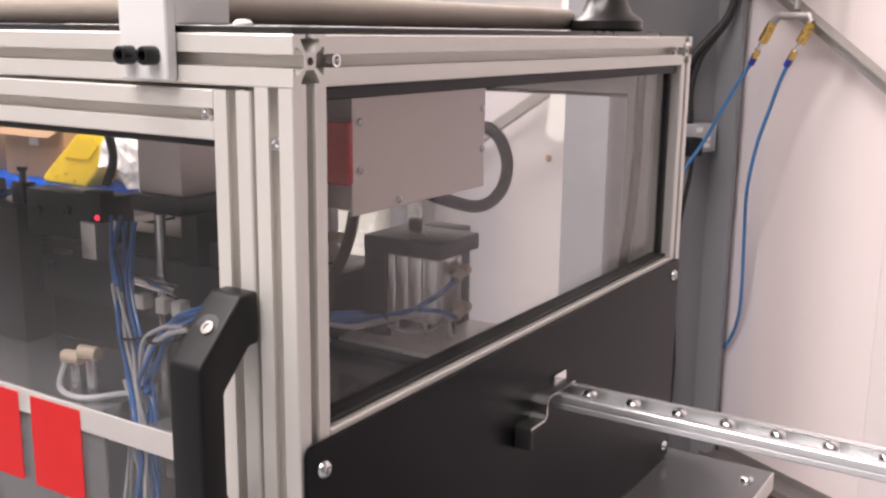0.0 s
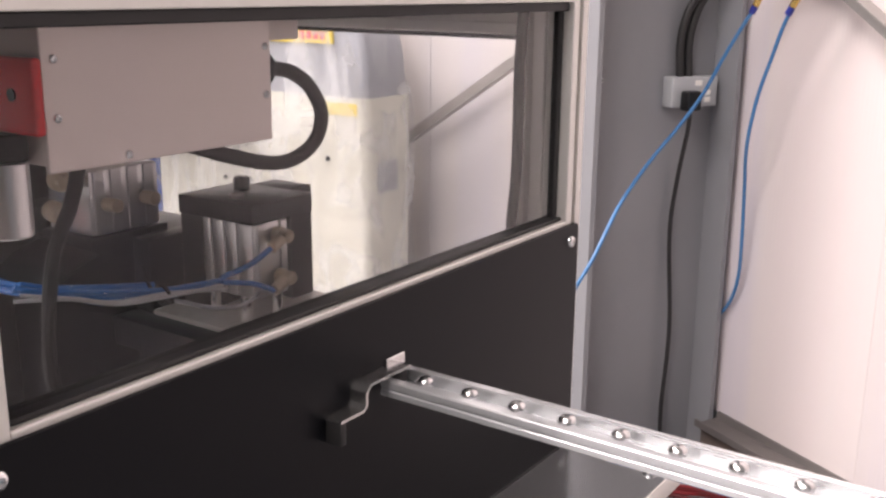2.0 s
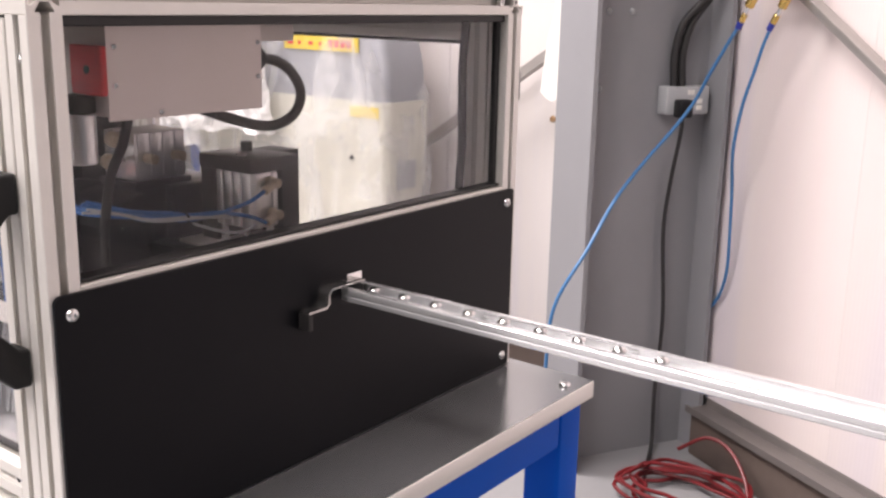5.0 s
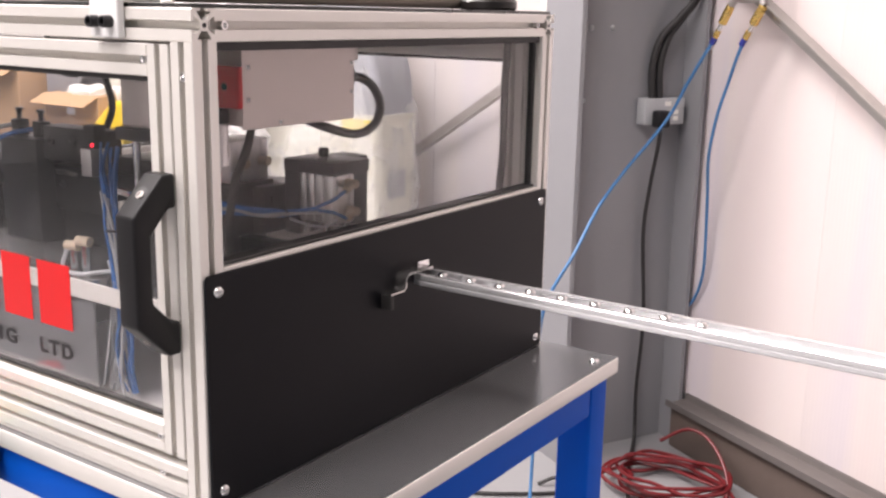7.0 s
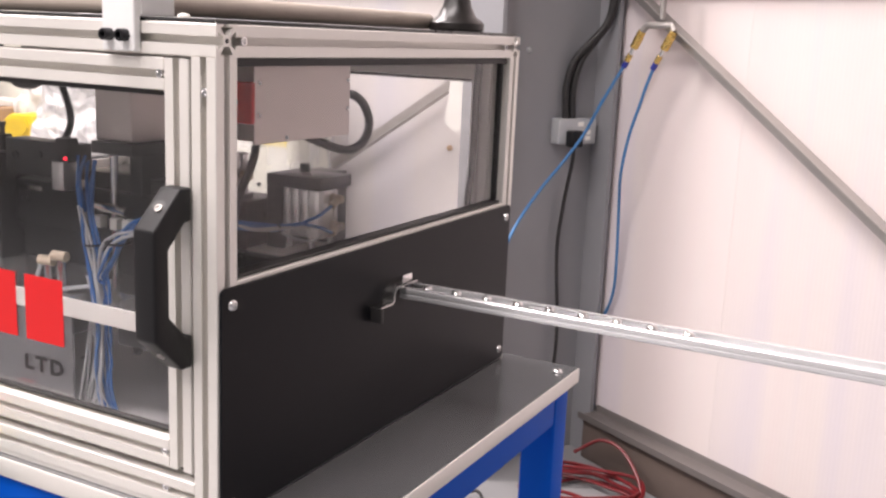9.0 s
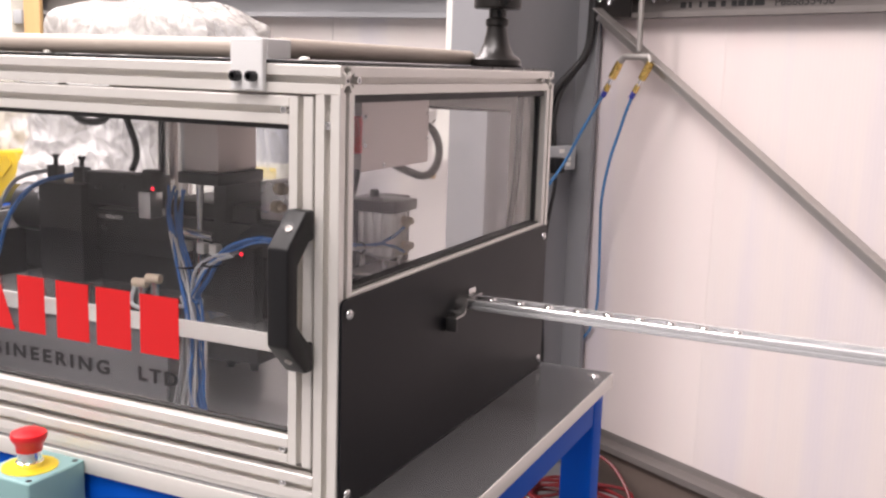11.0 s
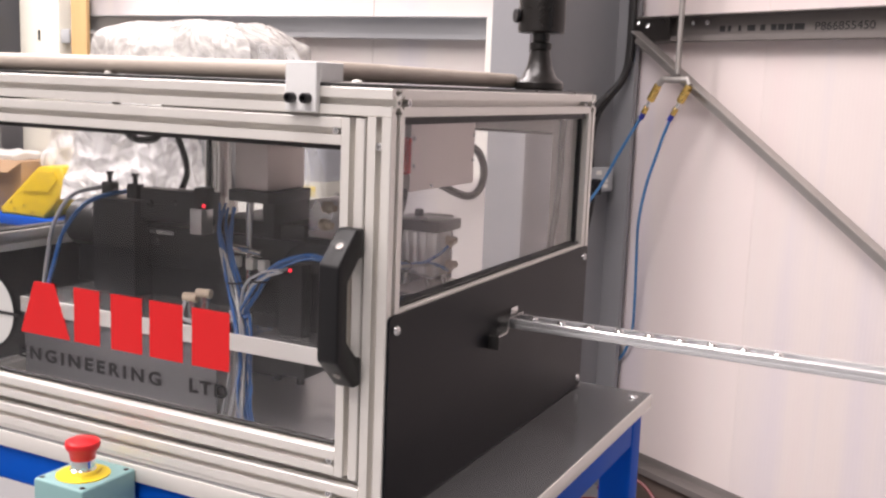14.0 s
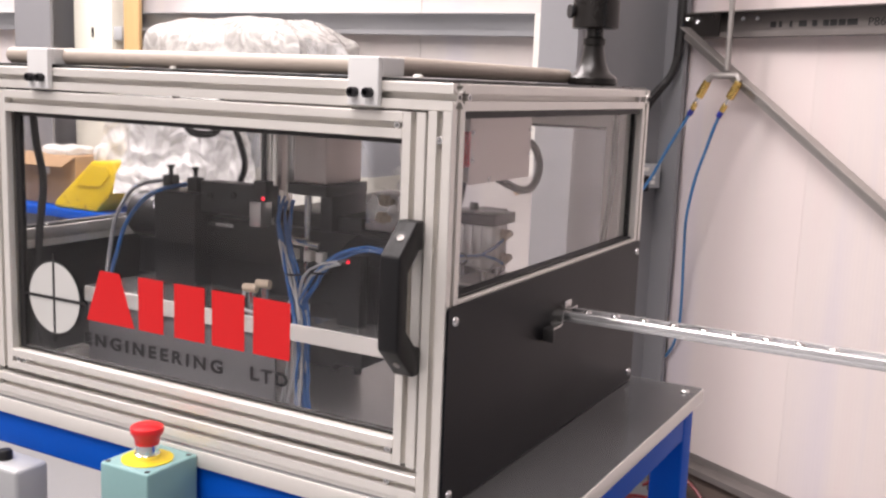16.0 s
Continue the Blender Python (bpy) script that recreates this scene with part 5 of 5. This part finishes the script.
def carton(x0, x1, y0, y1, z0, z1, open_top=False):
    c = thing("cardboard_box", ((x0 + x1) / 2, (y0 + y1) / 2, z0), "brown cardboard box with packing paper on it", "box", "cardboard boxes")
    part("body", box(x0, x1, y0, y1, z0, z1, 0.004, 2), CARD, c)
    part("tape", box((x0 + x1) / 2 - 0.03, (x0 + x1) / 2 + 0.03, y0 - 0.0008, y0 - 0.0002, z1 - 0.09, z1 - 0.002), WHITE_PLASTIC, c)
    part("flap", box(x0 + 0.002, x1 - 0.002, y0 - 0.09, y0 + 0.001, z1 - 0.004, z1, m=Matrix.Translation((0, y0, z1)) @ Matrix.Rotation(radians(28), 4, "X") @ Matrix.Translation((0, -y0, -z1))), CARD, c)
    return c


carton(-3.545, -3.15, 2.25, 2.45, 0.8405, 1.065)
carton(-4.15, -3.66, 2.2, 2.5, 0.8405, 1.18)
paper = solid("packing_paper", shell(-3.4, -3.22, 2.27, 2.43, 1.0655, 1.10, 8, 0.2), WHITE_PLASTIC, "crumpled white packing paper on a box", "paper")
crumple(paper, 0.012, 14.0, 3)
cabw = thing("white_cabinet", (-3.05, 2.45, 0), "tall white cabinet with a black slot in its door", "cabinet")
cbody = part("body", box(-3.385, -3.135, 2.46, 2.64, 0.0, 2.4, 0.006), WHITE_PAINT, cabw)
part("slot", box(-3.265, -3.252, 2.4575, 2.4597, 1.6, 1.645), DARK_VINYL, cbody)
post = solid("timber_post", box(-3.062, -2.968, 2.46, 2.482, 0.0, 2.6, 0.003), WOOD, "pale timber post standing by the wall", "post")
box2 = thing("switch_box", (-3.08, 2.45, 1.59), "small grey box fixed to the white cabinet", "box")
part("body", box(-3.137, -3.085, 2.47, 2.53, 1.59, 1.65, 0.003), GREY_LIGHT, box2)
far_col = thing("steel_column", (-3.55, 2.42, 0), "grey painted steel column further along the wall", "column", kind="structure")
part("shaft", extrude_poly([(u, v) for u, v in ((0, 0), (0.24, 0), (0.24, 0.016), (0.126, 0.016), (0.126, 0.32), (0.24, 0.32), (0.24, 0.336), (0, 0.336), (0, 0.32), (0.114, 0.32), (0.114, 0.016), (0, 0.016))], (-3.62, 2.322, 0), (1, 0, 0), (0, 1, 0), (0, 0, 1), HIGH), GREY_PAINT, far_col)

# ---- lamps under the roof ----
for lx, ly, share in LAMPS:
    fix = thing("ceiling_light", (lx, ly, LAMP_Z), "long white bay luminaire under the roof", "ceiling light", "bay luminaires")
    part("housing", box(lx - 1.03, lx + 1.03, ly - 0.48, ly + 0.48, LAMP_Z, LAMP_Z + 0.06, 0.01), WHITE_PAINT, fix)
    for sx in (-0.6, 0.6):
        part("hanger", rod((lx + sx, ly, LAMP_Z + 0.06), (lx + sx, ly, HIGH), 0.005, 8), CHROME, fix)
